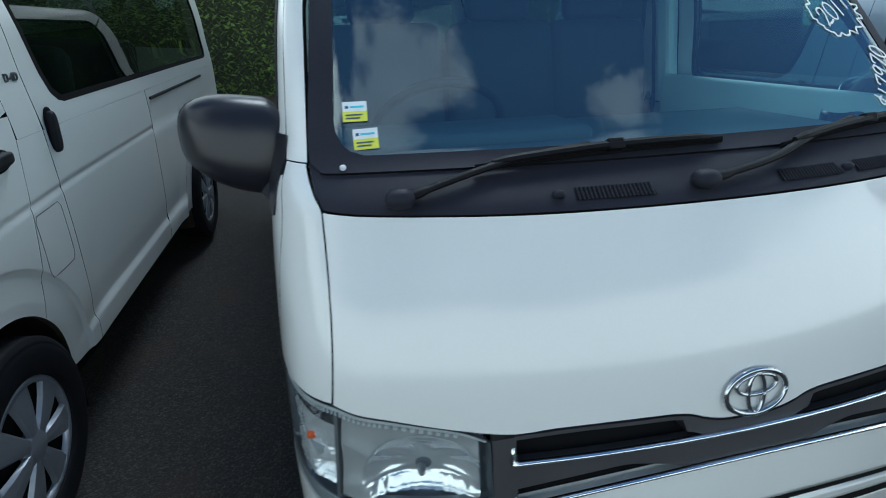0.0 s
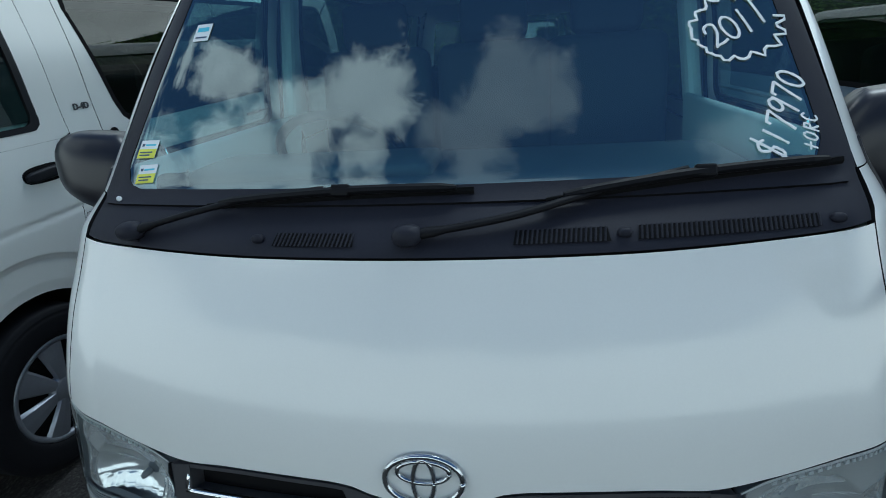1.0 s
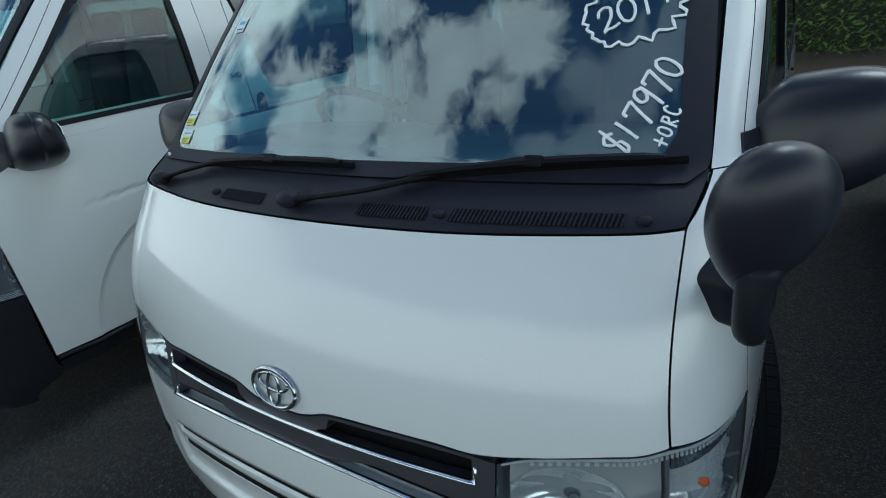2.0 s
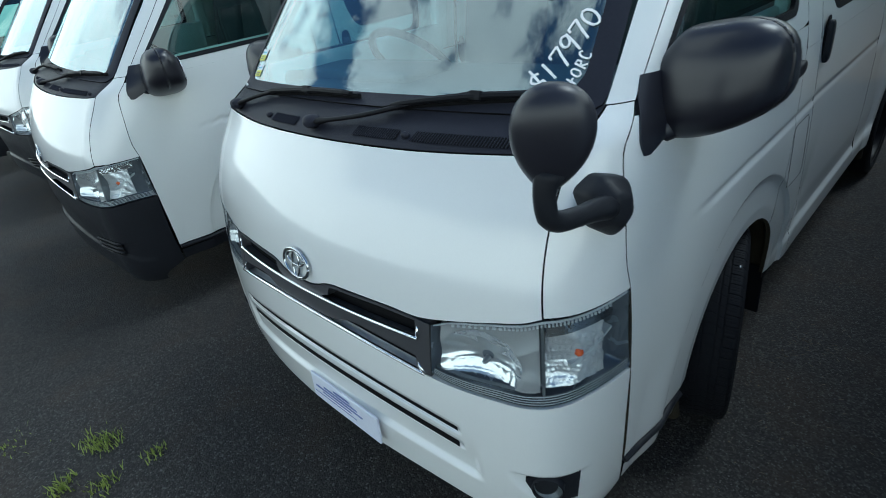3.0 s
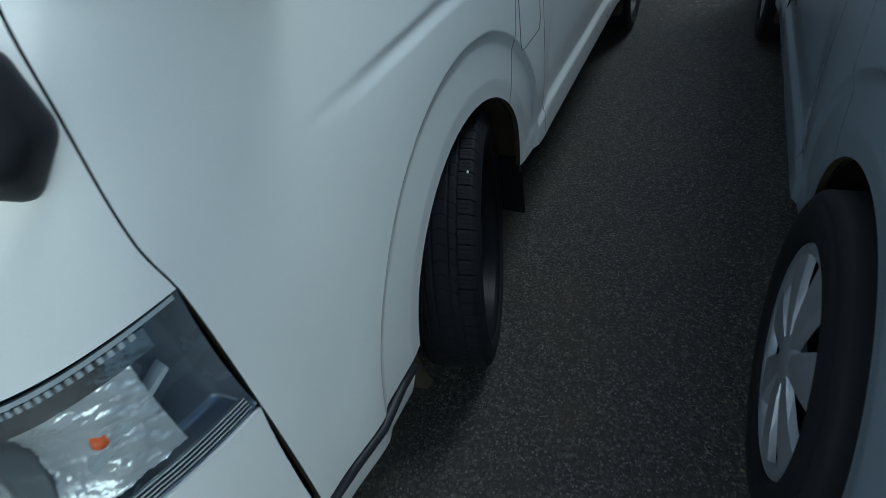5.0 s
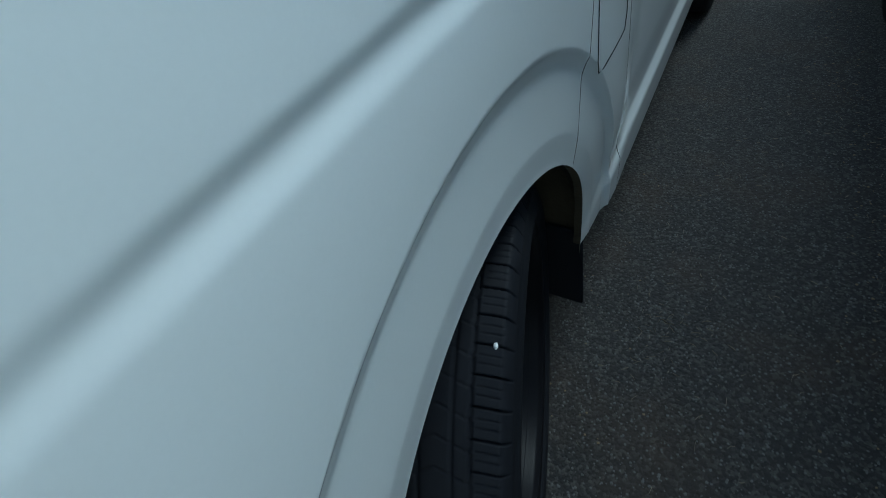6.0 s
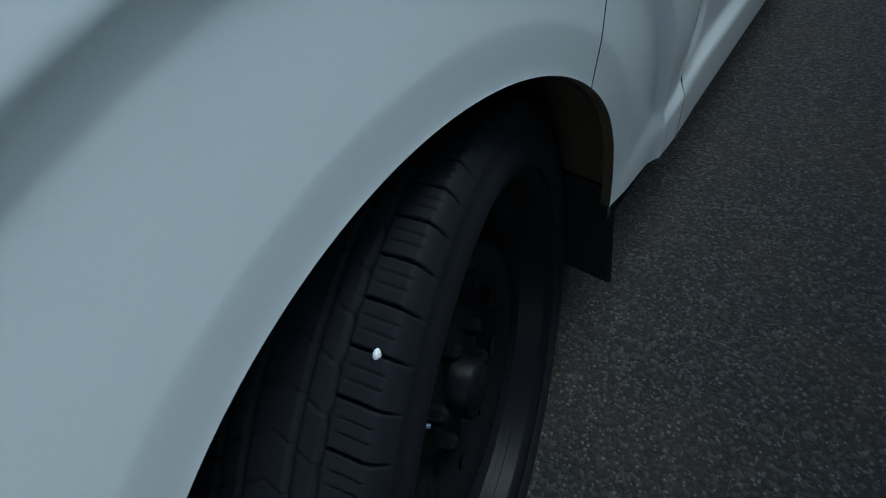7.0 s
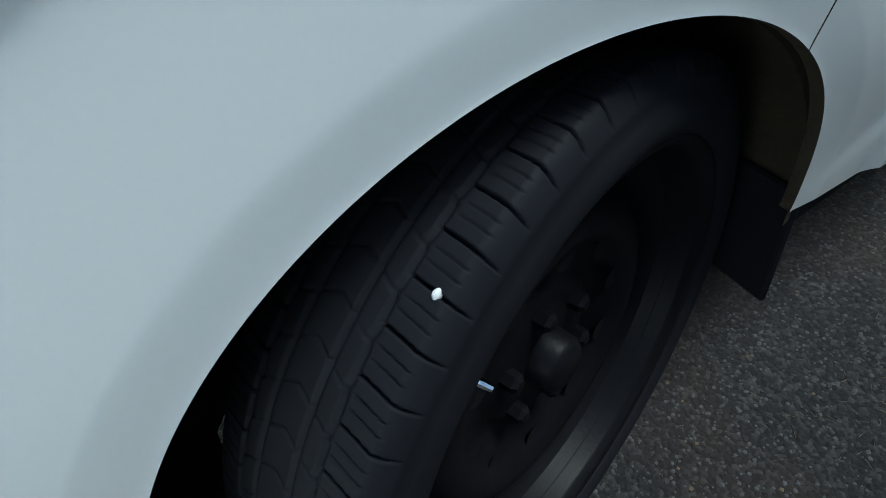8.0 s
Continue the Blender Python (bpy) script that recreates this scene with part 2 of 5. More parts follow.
def uy(y, z, s=1):
    """The u at which the skin has this y at height z, on the corner or the side."""
    yc = corner(z)[5]
    if y >= yc:
        return s * (2 + y - yc)
    lo, hi = 0., 1.
    for _ in range(30):
        m = (lo + hi) / 2
        lo, hi = (m, hi) if corner_xy(m, z)[1] < y else (lo, m)
    return s * (1 + lo)


def step(e0, e1, v):
    t = np.clip((v - e0) / (e1 - e0), 0, 1)
    return t * t * (3 - 2 * t)


def relief(y, z):
    """Pressed shapes of the sides: wheel arch flares, the waist crease and the sill."""
    out = 0 * y
    for ay in (ARCH_Y, ARCH_Y + 2.57):
        r = np.hypot(y - ay, z - ARCH_Z)
        out = out + .0128 * (1 - step(.545, .68 + .24 * step(ARCH_Z + .2, ARCH_Z + .5, z), r)) * (1 - .75 * step(.0, .25, y - ay) * (1 - step(.40, .62, z))) - .004 * np.clip((.405 - r) / .037, 0, 1)
        edge = np.hypot(y - ay + .016, z - ARCH_Z + .012)
        out = out - .0095 * np.clip((.523 - edge) / .023, 0, 1) ** .7
    v = z - np.interp(y, [.6, .84, 1.1, 1.5, 3.0], [.950, .955, .967, .971, .974])
    fade = step(.68, .98, y)
    out = out - .0042 * fade * np.where(v > 0, 1 - step(0, .018, v), step(-.022, 0, v))
    top = np.interp(y, [1.58, 1.65, 1.8, 1.95], [.402, .428, .455, .463])
    behind = step(1.56, 1.86, y) * (1 - step(3.2, 3.35, y))
    out = out + behind * (.008 * (1 - step(top - .026, top + .014, z)) - .005 * step(top - .03, top + .014, z) * (1 - step(top + .014, top + .12, z)))
    return out


def side(y, z):
    """The skin of the right side over (y, z)."""
    y, z = np.asarray(y, float), np.asarray(z, float)
    xs, yf, b, x1, y1, yc, l = corner(z)
    lo, hi = np.zeros_like(y), np.ones_like(y)
    for _ in range(26):
        m = (lo + hi) / 2
        low = corner_xy(m, z)[1] < y
        lo, hi = np.where(low, m, lo), np.where(low, hi, m)
    x = np.where(y >= yc, xs, corner_xy(lo, z)[0])
    return np.stack([x + relief(y, z), y, z], -1)


# ---- mesh helpers ----
def mesh_part(name, verts, faces, mats, parent=None, label="", smooth=True, which=None, normals=None):
    me = bpy.data.meshes.new(name)
    me.from_pydata([tuple(v) for v in verts], [], faces)
    for m in (mats if isinstance(mats, (list, tuple)) else [mats]):
        me.materials.append(m)
    if which is not None:
        me.polygons.foreach_set("material_index", which)
    me.polygons.foreach_set("use_smooth", [smooth] * len(faces))
    me.update()
    if normals is not None:
        me.normals_split_custom_set_from_vertices([tuple(v) for v in normals])
    ob = new(name, me)
    ob.parent = parent
    if label:
        tagged(ob, label)
    return ob


def part(name, bm, mat, parent=None, label="", smooth=False):
    me = bpy.data.meshes.new(name)
    bm.to_mesh(me)
    bm.free()
    me.materials.append(mat)
    me.polygons.foreach_set("use_smooth", [smooth] * len(me.polygons))
    ob = new(name, me)
    ob.parent = parent
    if label:
        tagged(ob, label)
    return ob


def box(x, y, z, bevel=0., m=None, seg=2):
    """A bevelled box of that size round the origin, moved by m."""
    bm = bmesh.new()
    bmesh.ops.create_cube(bm, size=1)
    bmesh.ops.scale(bm, vec=(x, y, z), verts=bm.verts)
    if bevel:
        bmesh.ops.bevel(bm, geom=bm.edges[:], offset=bevel, segments=seg, affect="EDGES", profile=.5)
    if m is not None:
        bm.transform(m)
    return bm


def lathe(profile, n=48, m=None, closed=False):
    """Turn (axial, radius) pairs round the x axis."""
    bm = bmesh.new()
    rings = []
    for i in range(n):
        a = 2 * math.pi * i / n
        rings.append([bm.verts.new((x, r * math.sin(a), r * math.cos(a))) for x, r in profile])
    k = len(profile)
    for i in range(n):
        p, q = rings[i], rings[(i + 1) % n]
        for j in range(k if closed else k - 1):
            bm.faces.new((p[j], p[(j + 1) % k], q[(j + 1) % k], q[j]))
    if m is not None:
        bm.transform(m)
    bmesh.ops.recalc_face_normals(bm, faces=bm.faces)
    return bm


def tube(points, radii, n=10, flat=1., up=(0, 0, 1)):
    """A round or flattened rod along points, with capped ends."""
    bm = bmesh.new()
    pts = [Vector(p) for p in points]
    rings = []
    for i, p in enumerate(pts):
        d = (pts[min(i + 1, len(pts) - 1)] - pts[max(i - 1, 0)]).normalized()
        a = d.cross(Vector(up))
        a = a.normalized() if a.length > 1e-4 else d.orthogonal().normalized()
        b = a.cross(d)
        r = radii[i] if isinstance(radii, (list, tuple)) else radii
        rings.append([bm.verts.new(p + a * (r * math.cos(2 * math.pi * k / n)) + b * (r * flat * math.sin(2 * math.pi * k / n))) for k in range(n)])
    for p, q in zip(rings, rings[1:]):
        for k in range(n):
            bm.faces.new((p[k], p[(k + 1) % n], q[(k + 1) % n], q[k]))
    bm.faces.new(rings[0][::-1])
    bm.faces.new(rings[-1])
    bmesh.ops.recalc_face_normals(bm, faces=bm.faces)
    return bm


def smooth_path(knots, n):
    """n points along a smooth line through the knots (any number of coordinates)."""
    k = np.array(knots, float)
    s = np.r_[0, np.cumsum(np.linalg.norm(np.diff(k, axis=0), axis=1))]
    q = np.linspace(0, s[-1], n)
    return np.stack([spline(s, k[:, i])(q) for i in range(k.shape[1])], -1)


def straight_path(knots, n):
    """n points along straight legs, the knots among them."""
    k = np.array(knots, float)
    s = np.r_[0, np.cumsum(np.linalg.norm(np.diff(k, axis=0), axis=1))]
    q = np.linspace(0, s[-1], n)
    for v in s[1:-1]:
        q[np.abs(q - v).argmin()] = v
    return np.stack([np.interp(q, s, k[:, i]) for i in range(k.shape[1])], -1)


def patch(name, curves, rows, fn, mat, parent, s=1, off=0., thick=.014, closed=False, label="", rim=None, dent=None, grid=None):
    """A sheet-metal panel: ruled between two or three curves on the skin, with an edge that turns inwards."""
    t = np.linspace(0, 1, rows + 1)[:, None, None]
    c = [np.asarray(v, float)[None] for v in curves]
    if len(c) == 2:
        q = (1 - t) * c[0] + t * c[1]
    else:
        q = (1 - t) * (1 - 2 * t) * c[0] + 4 * t * (1 - t) * c[1] + t * (2 * t - 1) * c[2]
    if grid is not None:
        q = grid
    u, z = q[..., 0], q[..., 1]

    def spot(a, b):
        p = fn(a, b)
        return p if dent is None else p + dent(p)[..., None] * np.array([0, 1., 0])
    e = .003
    du, dz = spot(u + e, z) - spot(u - e, z), spot(u, z + e) - spot(u, z - e)
    nor = np.cross(du, dz)
    nor /= np.linalg.norm(nor, axis=-1, keepdims=True) + 1e-12
    p = spot(u, z) + nor * off
    if s < 0:
        p, nor = p * [-1, 1, 1], nor * [-1, 1, 1]
    r, n = p.shape[:2]
    verts, norms = p.reshape(-1, 3), nor.reshape(-1, 3)
    faces = []
    for i in range(r - 1):
        for j in range(n - 1):
            k = i * n + j
            faces.append((k, k + 1, k + n + 1, k + n))
    mid = ((r - 1) // 2) * n + (n - 1) // 2
    a, b, d = verts[mid], verts[mid + 1], verts[mid + n]
    sign = 1.
    if np.dot(np.cross(b - a, d - a), norms[mid]) < 0:
        faces = [f[::-1] for f in faces]
        sign = -1.
    main = len(faces)
    if thick:
        loops = ([list(range(n)), [(r - 1) * n + j for j in range(n)][::-1]] if closed else
                 [list(range(n)) + [i * n + n - 1 for i in range(1, r)] + [(r - 1) * n + j for j in range(n - 2, -1, -1)] + [i * n for i in range(r - 2, 0, -1)]])
        vs, ns = [verts], [norms]
        base = len(verts)
        for loop in loops:
            lp, ln = verts[loop], norms[loop]
            m = len(loop)
            tang = np.roll(lp, -1, 0) - np.roll(lp, 1, 0)
            out = np.cross(tang, ln) * sign
            out /= np.linalg.norm(out, axis=-1, keepdims=True) + 1e-12
            vs += [lp, lp - ln * thick]
            ns += [out, out]
            edge = [(base + i, base + m + i, base + m + (i + 1) % m, base + (i + 1) % m) for i in range(m - (1 if closed else 0))]
            faces += edge if sign > 0 else [f[::-1] for f in edge]
            base += 2 * m
        verts, norms = np.concatenate(vs), np.concatenate(ns)
    which = [0] * main + [1] * (len(faces) - main)
    return mesh_part(name, verts, faces, [mat, rim or GAP], parent, label, which=which, normals=norms)


def arch_grid(arch, outline, levels, rest):
    """Rows of (y, z) from a wheel arch out to a panel's outline, close together at the given radii."""
    a, b = np.asarray(arch), np.asarray(outline)
    c = np.array([ARCH_Y, ARCH_Z])
    far = np.linalg.norm(b - c, axis=1)
    rows = [a]
    k = len(levels) + rest
    for i in range(1, k + 1):
        lo, hi = np.zeros(len(a)), np.ones(len(a))
        if i < len(levels):
            want = np.minimum(levels[i], ARCH_R + (far - ARCH_R) * .85 * i / len(levels))
        else:
            f = (i - len(levels) + 1) / (rest + 1)
            start = np.minimum(levels[-1], ARCH_R + (far - ARCH_R) * .85 * (len(levels) - 1) / len(levels))
            want = start + (far - start) * f
        for _ in range(24):
            m = (lo + hi) / 2
            near = np.linalg.norm(a + (b - a) * m[:, None] - c, axis=1) < want
            lo, hi = np.where(near, m, lo), np.where(near, hi, m)
        rows.append(b if i == k else a + (b - a) * lo[:, None])
    return np.array(rows)


def fx(x, z):
    return ux(x, z), z


def fy(y, z, s=1):
    return uy(y, z, s), z


def skin_at(x, z, off=0.):
    """A point on the nose at x, z, lifted off it by off, and the way outwards."""
    u = ux(x, z)
    e = .002
    p = skin(u, z)
    nor = np.cross(skin(u + e, z) - skin(u - e, z), skin(u, z + e) - skin(u, z - e))
    nor /= np.linalg.norm(nor)
    return Vector(p + nor * off), Vector(nor)


def loop_rect(y0, y1, z0, z1, r, n, lean0=0., lean1=0.):
    """A closed rounded outline in (y, z); lean: how far the front and rear edges move back towards the top."""
    out = []
    for cy, cz, a0 in ((y1 - r, z1 - r, 0), (y0 + r, z1 - r, 90), (y0 + r, z0 + r, 180), (y1 - r, z0 + r, 270)):
        for k in range(7):
            a = radians(a0 + 15 * k)
            y, z = cy + r * math.cos(a), cz + r * math.sin(a)
            f = (z - z0) / (z1 - z0)
            out.append((y + f * (lean0 if cy < (y0 + y1) / 2 else lean1), z))
    out.append(out[0])
    return straight_path(out, n)


def bowl(name, q, depth, mat, parent, s=1, label=""):
    """A sheet over a grid of (u, z) on the skin, sunk by depth(points)."""
    u, z = q[..., 0], q[..., 1]
    e = .003
    nor = np.cross(skin(u + e, z) - skin(u - e, z), skin(u, z + e) - skin(u, z - e))
    nor /= np.linalg.norm(nor, axis=-1, keepdims=True)
    p = skin(u, z)
    p = (p - nor * depth(p)[..., None]) * [s, 1, 1]
    r, n = p.shape[:2]
    f = [(i * n + j, i * n + j + 1, (i + 1) * n + j + 1, (i + 1) * n + j) for i in range(r - 1) for j in range(n - 1)]
    return mesh_part(name, p.reshape(-1, 3), [k[::-1] for k in f] if s < 0 else f, mat, parent, label)


# ---- writing ----
def writing(name, text, size, m, mat, parent, width=1., thick=.0006, shear=.0, bold=0.):
    cu = bpy.data.curves.new(name, "FONT")
    cu.body, cu.size, cu.align_x, cu.align_y, cu.extrude, cu.shear, cu.offset = text, size, "CENTER", "CENTER", thick, shear, bold
    ob = bpy.data.objects.new(name, cu)
    scene.collection.objects.link(ob)
    me = bpy.data.meshes.new_from_object(ob.evaluated_get(bpy.context.evaluated_depsgraph_get()))
    bpy.data.objects.remove(ob)
    me.transform(m @ Matrix.Diagonal((width, 1, 1, 1)))
    me.materials.clear()
    me.materials.append(mat)
    out = new(name, me)
    out.parent = parent
    return out


def on_nose(x, z, off=.0, turn=0.):
    """A pose on the nose or the windscreen: its x to the right, y up the skin, z outwards."""
    p, nor = skin_at(x, z, off)
    right = Vector((1, 0, 0))
    right = (right - nor * right.dot(nor)).normalized()
    up = nor.cross(right)
    m = Matrix((right, up, nor)).transposed().to_4x4()
    m.translation = p
    return m @ pose(0, 0, 0, 0, 0, turn)


def on_side(y, z, s=1, off=0.):
    p = side(np.array(y), np.array(z))
    m = pose(s * (p[0] + off), y, z, 90, 0, 90 * s)
    return m


# pen strokes of the dealer's figures: each sign a few lines in a box one high
STROKES = {
    "2": [[(.04, .70), (.10, .92), (.30, 1.0), (.47, .86), (.44, .62), (.26, .32), (.06, .06), (.16, .12), (.36, .10), (.60, .16)]],
    "0": [[(.34, .98), (.14, .88), (.03, .55), (.10, .16), (.28, .02), (.48, .20), (.55, .55), (.46, .86), (.30, .97)]],
    "1": [[(.30, 1.0), (.26, .5), (.20, 0)]],
    "7": [[(.0, .80), (.04, .96), (.30, .98), (.56, 1.0)], [(.56, 1.0), (.36, .45), (.22, -.04)]],
    "9": [[(.50, .86), (.32, .99), (.10, .88), (.04, .62), (.20, .48), (.40, .60), (.52, .88)], [(.52, .94), (.46, .45), (.36, -.06)]],
    "$": [[(.60, .80), (.34, .96), (.10, .80), (.22, .56), (.50, .40), (.48, .12), (.22, .02), (.0, .16)], [(.44, 1.25), (.34, .5), (.22, -.2)]],
    "+": [[(.0, .5), (.62, .5)], [(.32, .95), (.28, .05)]],
    "O": [[(.30, .95), (.08, .70), (.06, .25), (.30, .05), (.52, .30), (.52, .72), (.32, .95)]],
    "R": [[(.10, .0), (.14, 1.0)], [(.12, .95), (.44, .92), (.46, .62), (.16, .50), (.50, .02)]],
    "C": [[(.50, .80), (.28, .96), (.06, .60), (.12, .16), (.34, .04), (.54, .16)]],
}


def handwriting(name, text, size, advance, m, parent, pen=.0029):
    """Figures drawn by hand with a broad marker, centred on m."""
    rnd = random.Random(len(text))
    bm = bmesh.new()
    for i, sign in enumerate(text):
        x0, y0, tall = (i - len(text) / 2) * advance, rnd.uniform(-.06, .06) * size, size * rnd.uniform(.93, 1.06)
        for line in STROKES[sign]:
            pts = smooth_path(line, 24 if len(line) > 3 else 6)
            path = [m @ Vector((x0 + x * size * .95 + .12 * (y - .5) * size, y0 + (y - .5) * tall, 0)) for x, y in pts]
            stroke = tube(path, [pen * (.8 + .3 * abs(math.sin(1.3 * k + i))) for k in range(len(path))], 6, .3, m.col[2][:3])
            me = bpy.data.meshes.new("stroke")
            stroke.to_mesh(me)
            stroke.free()
            bm.from_mesh(me)
            bpy.data.meshes.remove(me)
    return part(name, bm, PEN, parent, "white hand-drawn marker figures")


# ---- wheels ----
def tyre_mesh(fine, bead):
    """A tyre round the x axis; the fine one has cut tread blocks."""
    n = 66 * 32 if fine else 72
    prof = [(-.072, bead), (-.085, bead + .010), (-.095, max(.285, bead + .02)), (-.096, .300), (-.090, .318), (-.083, .328)]
    tread = np.linspace(-.077, .077, 55 if fine else 15)
    prof += [(a, .335 - .35 * a * a) for a in tread]
    prof += [(.080, .3310), (.083, .3280), (.0855, .3245), (.088, .320), (.090, .316), (.0915, .312), (.0905, .309), (.095, .302), (.0965, max(.292, bead + .03)), (.097, bead + .024), (.0945, bead + .016), (.090, bead + .008), (.086, bead + .004), (.074, bead)]
    ax, r = np.array(prof).T
    th = np.linspace(0, 2 * math.pi, n, endpoint=False)
    A, T = np.meshgrid(ax, th)
    R = np.repeat(r[None], n, 0).copy()
    if fine:
        on = (np.abs(A) < .0912) & (R > .313)
        turn = T / (2 * math.pi) * 66
        saw = .0026 * (turn % 1)
        ring = np.clip(1.5 - np.minimum(np.abs(np.abs(A) - .041 - saw), np.abs(np.abs(A) - .021)) / .0013, 0, 1)
        bend = 26 * np.clip(np.abs(A) - .028, 0, 1) + 500 * np.clip(np.abs(A) - .058, 0, 1) ** 2
        cell = (turn + np.sign(A) * bend * .1) % 1
        far = np.clip((.0905 - np.abs(A)) / .006, 0, 1)
        cut = (np.abs(A) > .043) * np.clip(1.5 - np.abs(cell - .5) / .030, 0, 1) * far
        short = (np.abs(A) > .049) * (np.abs(A) < .078) * np.clip(1.4 - np.minimum(np.abs(cell - .14), np.abs(cell - .86)) / .020, 0, 1) * .28
        zig = (np.abs(A) < .041) * np.clip(1.6 - np.abs((turn + 12 * np.abs(A)) % 1 - .5) / .03, 0, 1) * .22
        R -= on * .0068 * np.clip(np.maximum.reduce([ring, cut, short, zig]), 0, 1)
    P = np.stack([A, R * np.sin(T), R * np.cos(T)], -1)
    k = len(ax)
    f = [(i * k + j, ((i + 1) % n) * k + j, ((i + 1) % n) * k + j + 1, i * k + j + 1) for i in range(n) for j in range(k - 1)]
    return P.reshape(-1, 3), f


def wheel(van, at, s, steer, cover, fine=False):
    """A wheel on a hub: outer face along s * x, turned by steer degrees so that its front swings outwards."""
    m = pose(*at, 0, 0, steer if s > 0 else -steer) @ (Matrix.Identity(4) if s > 0 else pose(0, 0, 0, 0, 0, 180))
    hub = new("wheel", None)
    hub.parent = van
    hub.matrix_basis = m @ Matrix.Diagonal((.985, .985, .985, 1) if cover else (.86, 1, 1, 1))
    k0 = float(cover)
    wide = lambda rows: [(x, r * k0) for x, r in rows]
    v, f = tyre_mesh(fine, .212 * k0 if cover else .262)
    mesh_part("tyre", v, f, RUBBER, hub)
    if cover:
        rim = wide([(-.07, .207), (-.06, .21), (-.02, .19), (.055, .21), (.080, .222), (.083, .215), (.060, .196), (.048, .17), (.040, .10), (.03, .0)])
    else:
        rim = [(-.07, .256), (-.066, .262), (-.05, .25), (-.02, .235), (.03, .240), (.060, .252), (.074, .263), (.083, .269), (.087, .265), (.082, .257), (.074, .2535), (.070, .2505), (.063, .2515), (.058, .2470), (.050, .2485), (.044, .2435), (.036, .2445),
               (.030, .240), (.010, .228), (.0, .212), (.010, .198), (.026, .186), (.034, .172), (.033, .158), (.020, .142), (.004, .126), (-.004, .108), (-.002, .094), (.008, .084), (.012, .066), (.012, .0)]
    part("rim", lathe(rim, 72), STEEL, hub, "black painted pressed-steel wheel", smooth=True)
    part("hub_cap", lathe([(.0, .036), (.040, .034), (.050, .027), (.053, .0)], 24), STEEL, hub, smooth=True)
    nut = lathe([(.006, .012), (.026, .0115), (.032, .007), (.033, 0)], 6)
    me = bpy.data.meshes.new("wheel_nut")
    nut.to_mesh(me)
    nut.free()
    me.materials.append(STEEL)
    for k in range(6):
        o = new("wheel_nut", me)
        o.parent = hub
        a = 2 * math.pi * k / 6
        o.location = (0, .07 * math.sin(a), .07 * math.cos(a))
    # dark discs laid on the rim, painted shade in place of cut holes
    slot = lathe([(.0, .0), (.001, .020)], 16)
    ms = bpy.data.meshes.new("vent_hole_shade")
    slot.to_mesh(ms)
    slot.free()
    ms.materials.append(GAP)
    for k in range(10):
        o = new("vent_hole_shade", ms)
        o.parent = hub
        a = 2 * math.pi * (k + .5) / 10
        o.location = (.0185, .134 * math.sin(a), .134 * math.cos(a))
        o.scale = (1, .8, .8)
    if cover:
        part("cover_backing", lathe(wide([(.070, .210), (.060, .18), (.056, .10), (.058, 0)]), 48), GAP, hub)
        part("cover_ring", lathe(wide([(.074, .216), (.084, .212), (.087, .204), (.083, .194), (.066, .190)]), 64), ALLOY, hub, "silver plastic cover ring", smooth=True)
        part("cover_cap", lathe([(.066, .060), (.085, .056), (.092, .040), (.094, .0)], 32), ALLOY, hub, smooth=True)
        for k in range(7):
            bm = bmesh.new()
            a = 2 * math.pi * k / 7
            pts = []
            for r, w, x in ((.035, .018, .088), (.08, .030, .090), (.14, .044, .088), (.200, .058, .081)):
                w, r = w * k0, r * k0
                pts.append([(x - .012, -w, r), (x, -w * .78, r), (x + .002, 0, r), (x, w * .78, r), (x - .012, w, r)])
            vs = [[bm.verts.new(p) for p in row] for row in pts]
            for p, q in zip(vs, vs[1:]):
                for j in range(4):
                    bm.faces.new((p[j], p[j + 1], q[j + 1], q[j]))
            bm.transform(Matrix.Rotation(a, 4, "X"))
            bmesh.ops.recalc_face_normals(bm, faces=bm.faces)
            part("cover_spoke", bm, ALLOY, hub, smooth=False)
    else:
        part("valve", tube([(.034, -.121, .148), (.048, -.116, .142), (.058, -.113, .138)], [.0045, .0042, .0034], 8), CHROME, hub, "short valve with a bright cap")
    if fine:
        a = radians(64.8)
        dome("pale_pebble", (.003, .0038, .0036), 2.2, Matrix.Translation((.069, -.3325 * math.cos(a), .3325 * math.sin(a))), STONE, hub, "small pale pebble stuck in the tread", 14)
    return hub


def dome(name, size, power, m, mat, parent, label="", n=36, shape=None):
    """A rounded box: a ball pressed towards its bounding box."""
    v, f = [], []
    rows = n // 2
    for i in range(rows + 1):
        b = -math.pi / 2 + math.pi * i / rows
        for j in range(n):
            a = 2 * math.pi * j / n
            c = [math.cos(b) * math.cos(a), math.cos(b) * math.sin(a), math.sin(b)]
            k = sum(abs(q) ** power for q in c) ** (-1 / power)
            p = Vector([q * k * h for q, h in zip(c, size)])
            v.append(m @ (shape(p) if shape else p))
    for i in range(rows):
        for j in range(n):
            f.append((i * n + j, i * n + (j + 1) % n, (i + 1) * n + (j + 1) % n, (i + 1) * n + j))
    return mesh_part(name, v, f, mat, parent, label)


SEAM = spline([.29, .363, .70, .895, .96, 1.10, 1.183, 1.235], [.492, .492, .488, .485, .477, .493, .511, .560])
GRILLE_TOP = spline([0, .055, .09, .125, .17, .30, .42, .49], [.816, .818, .825, .837, .842, .843, .837, .828])


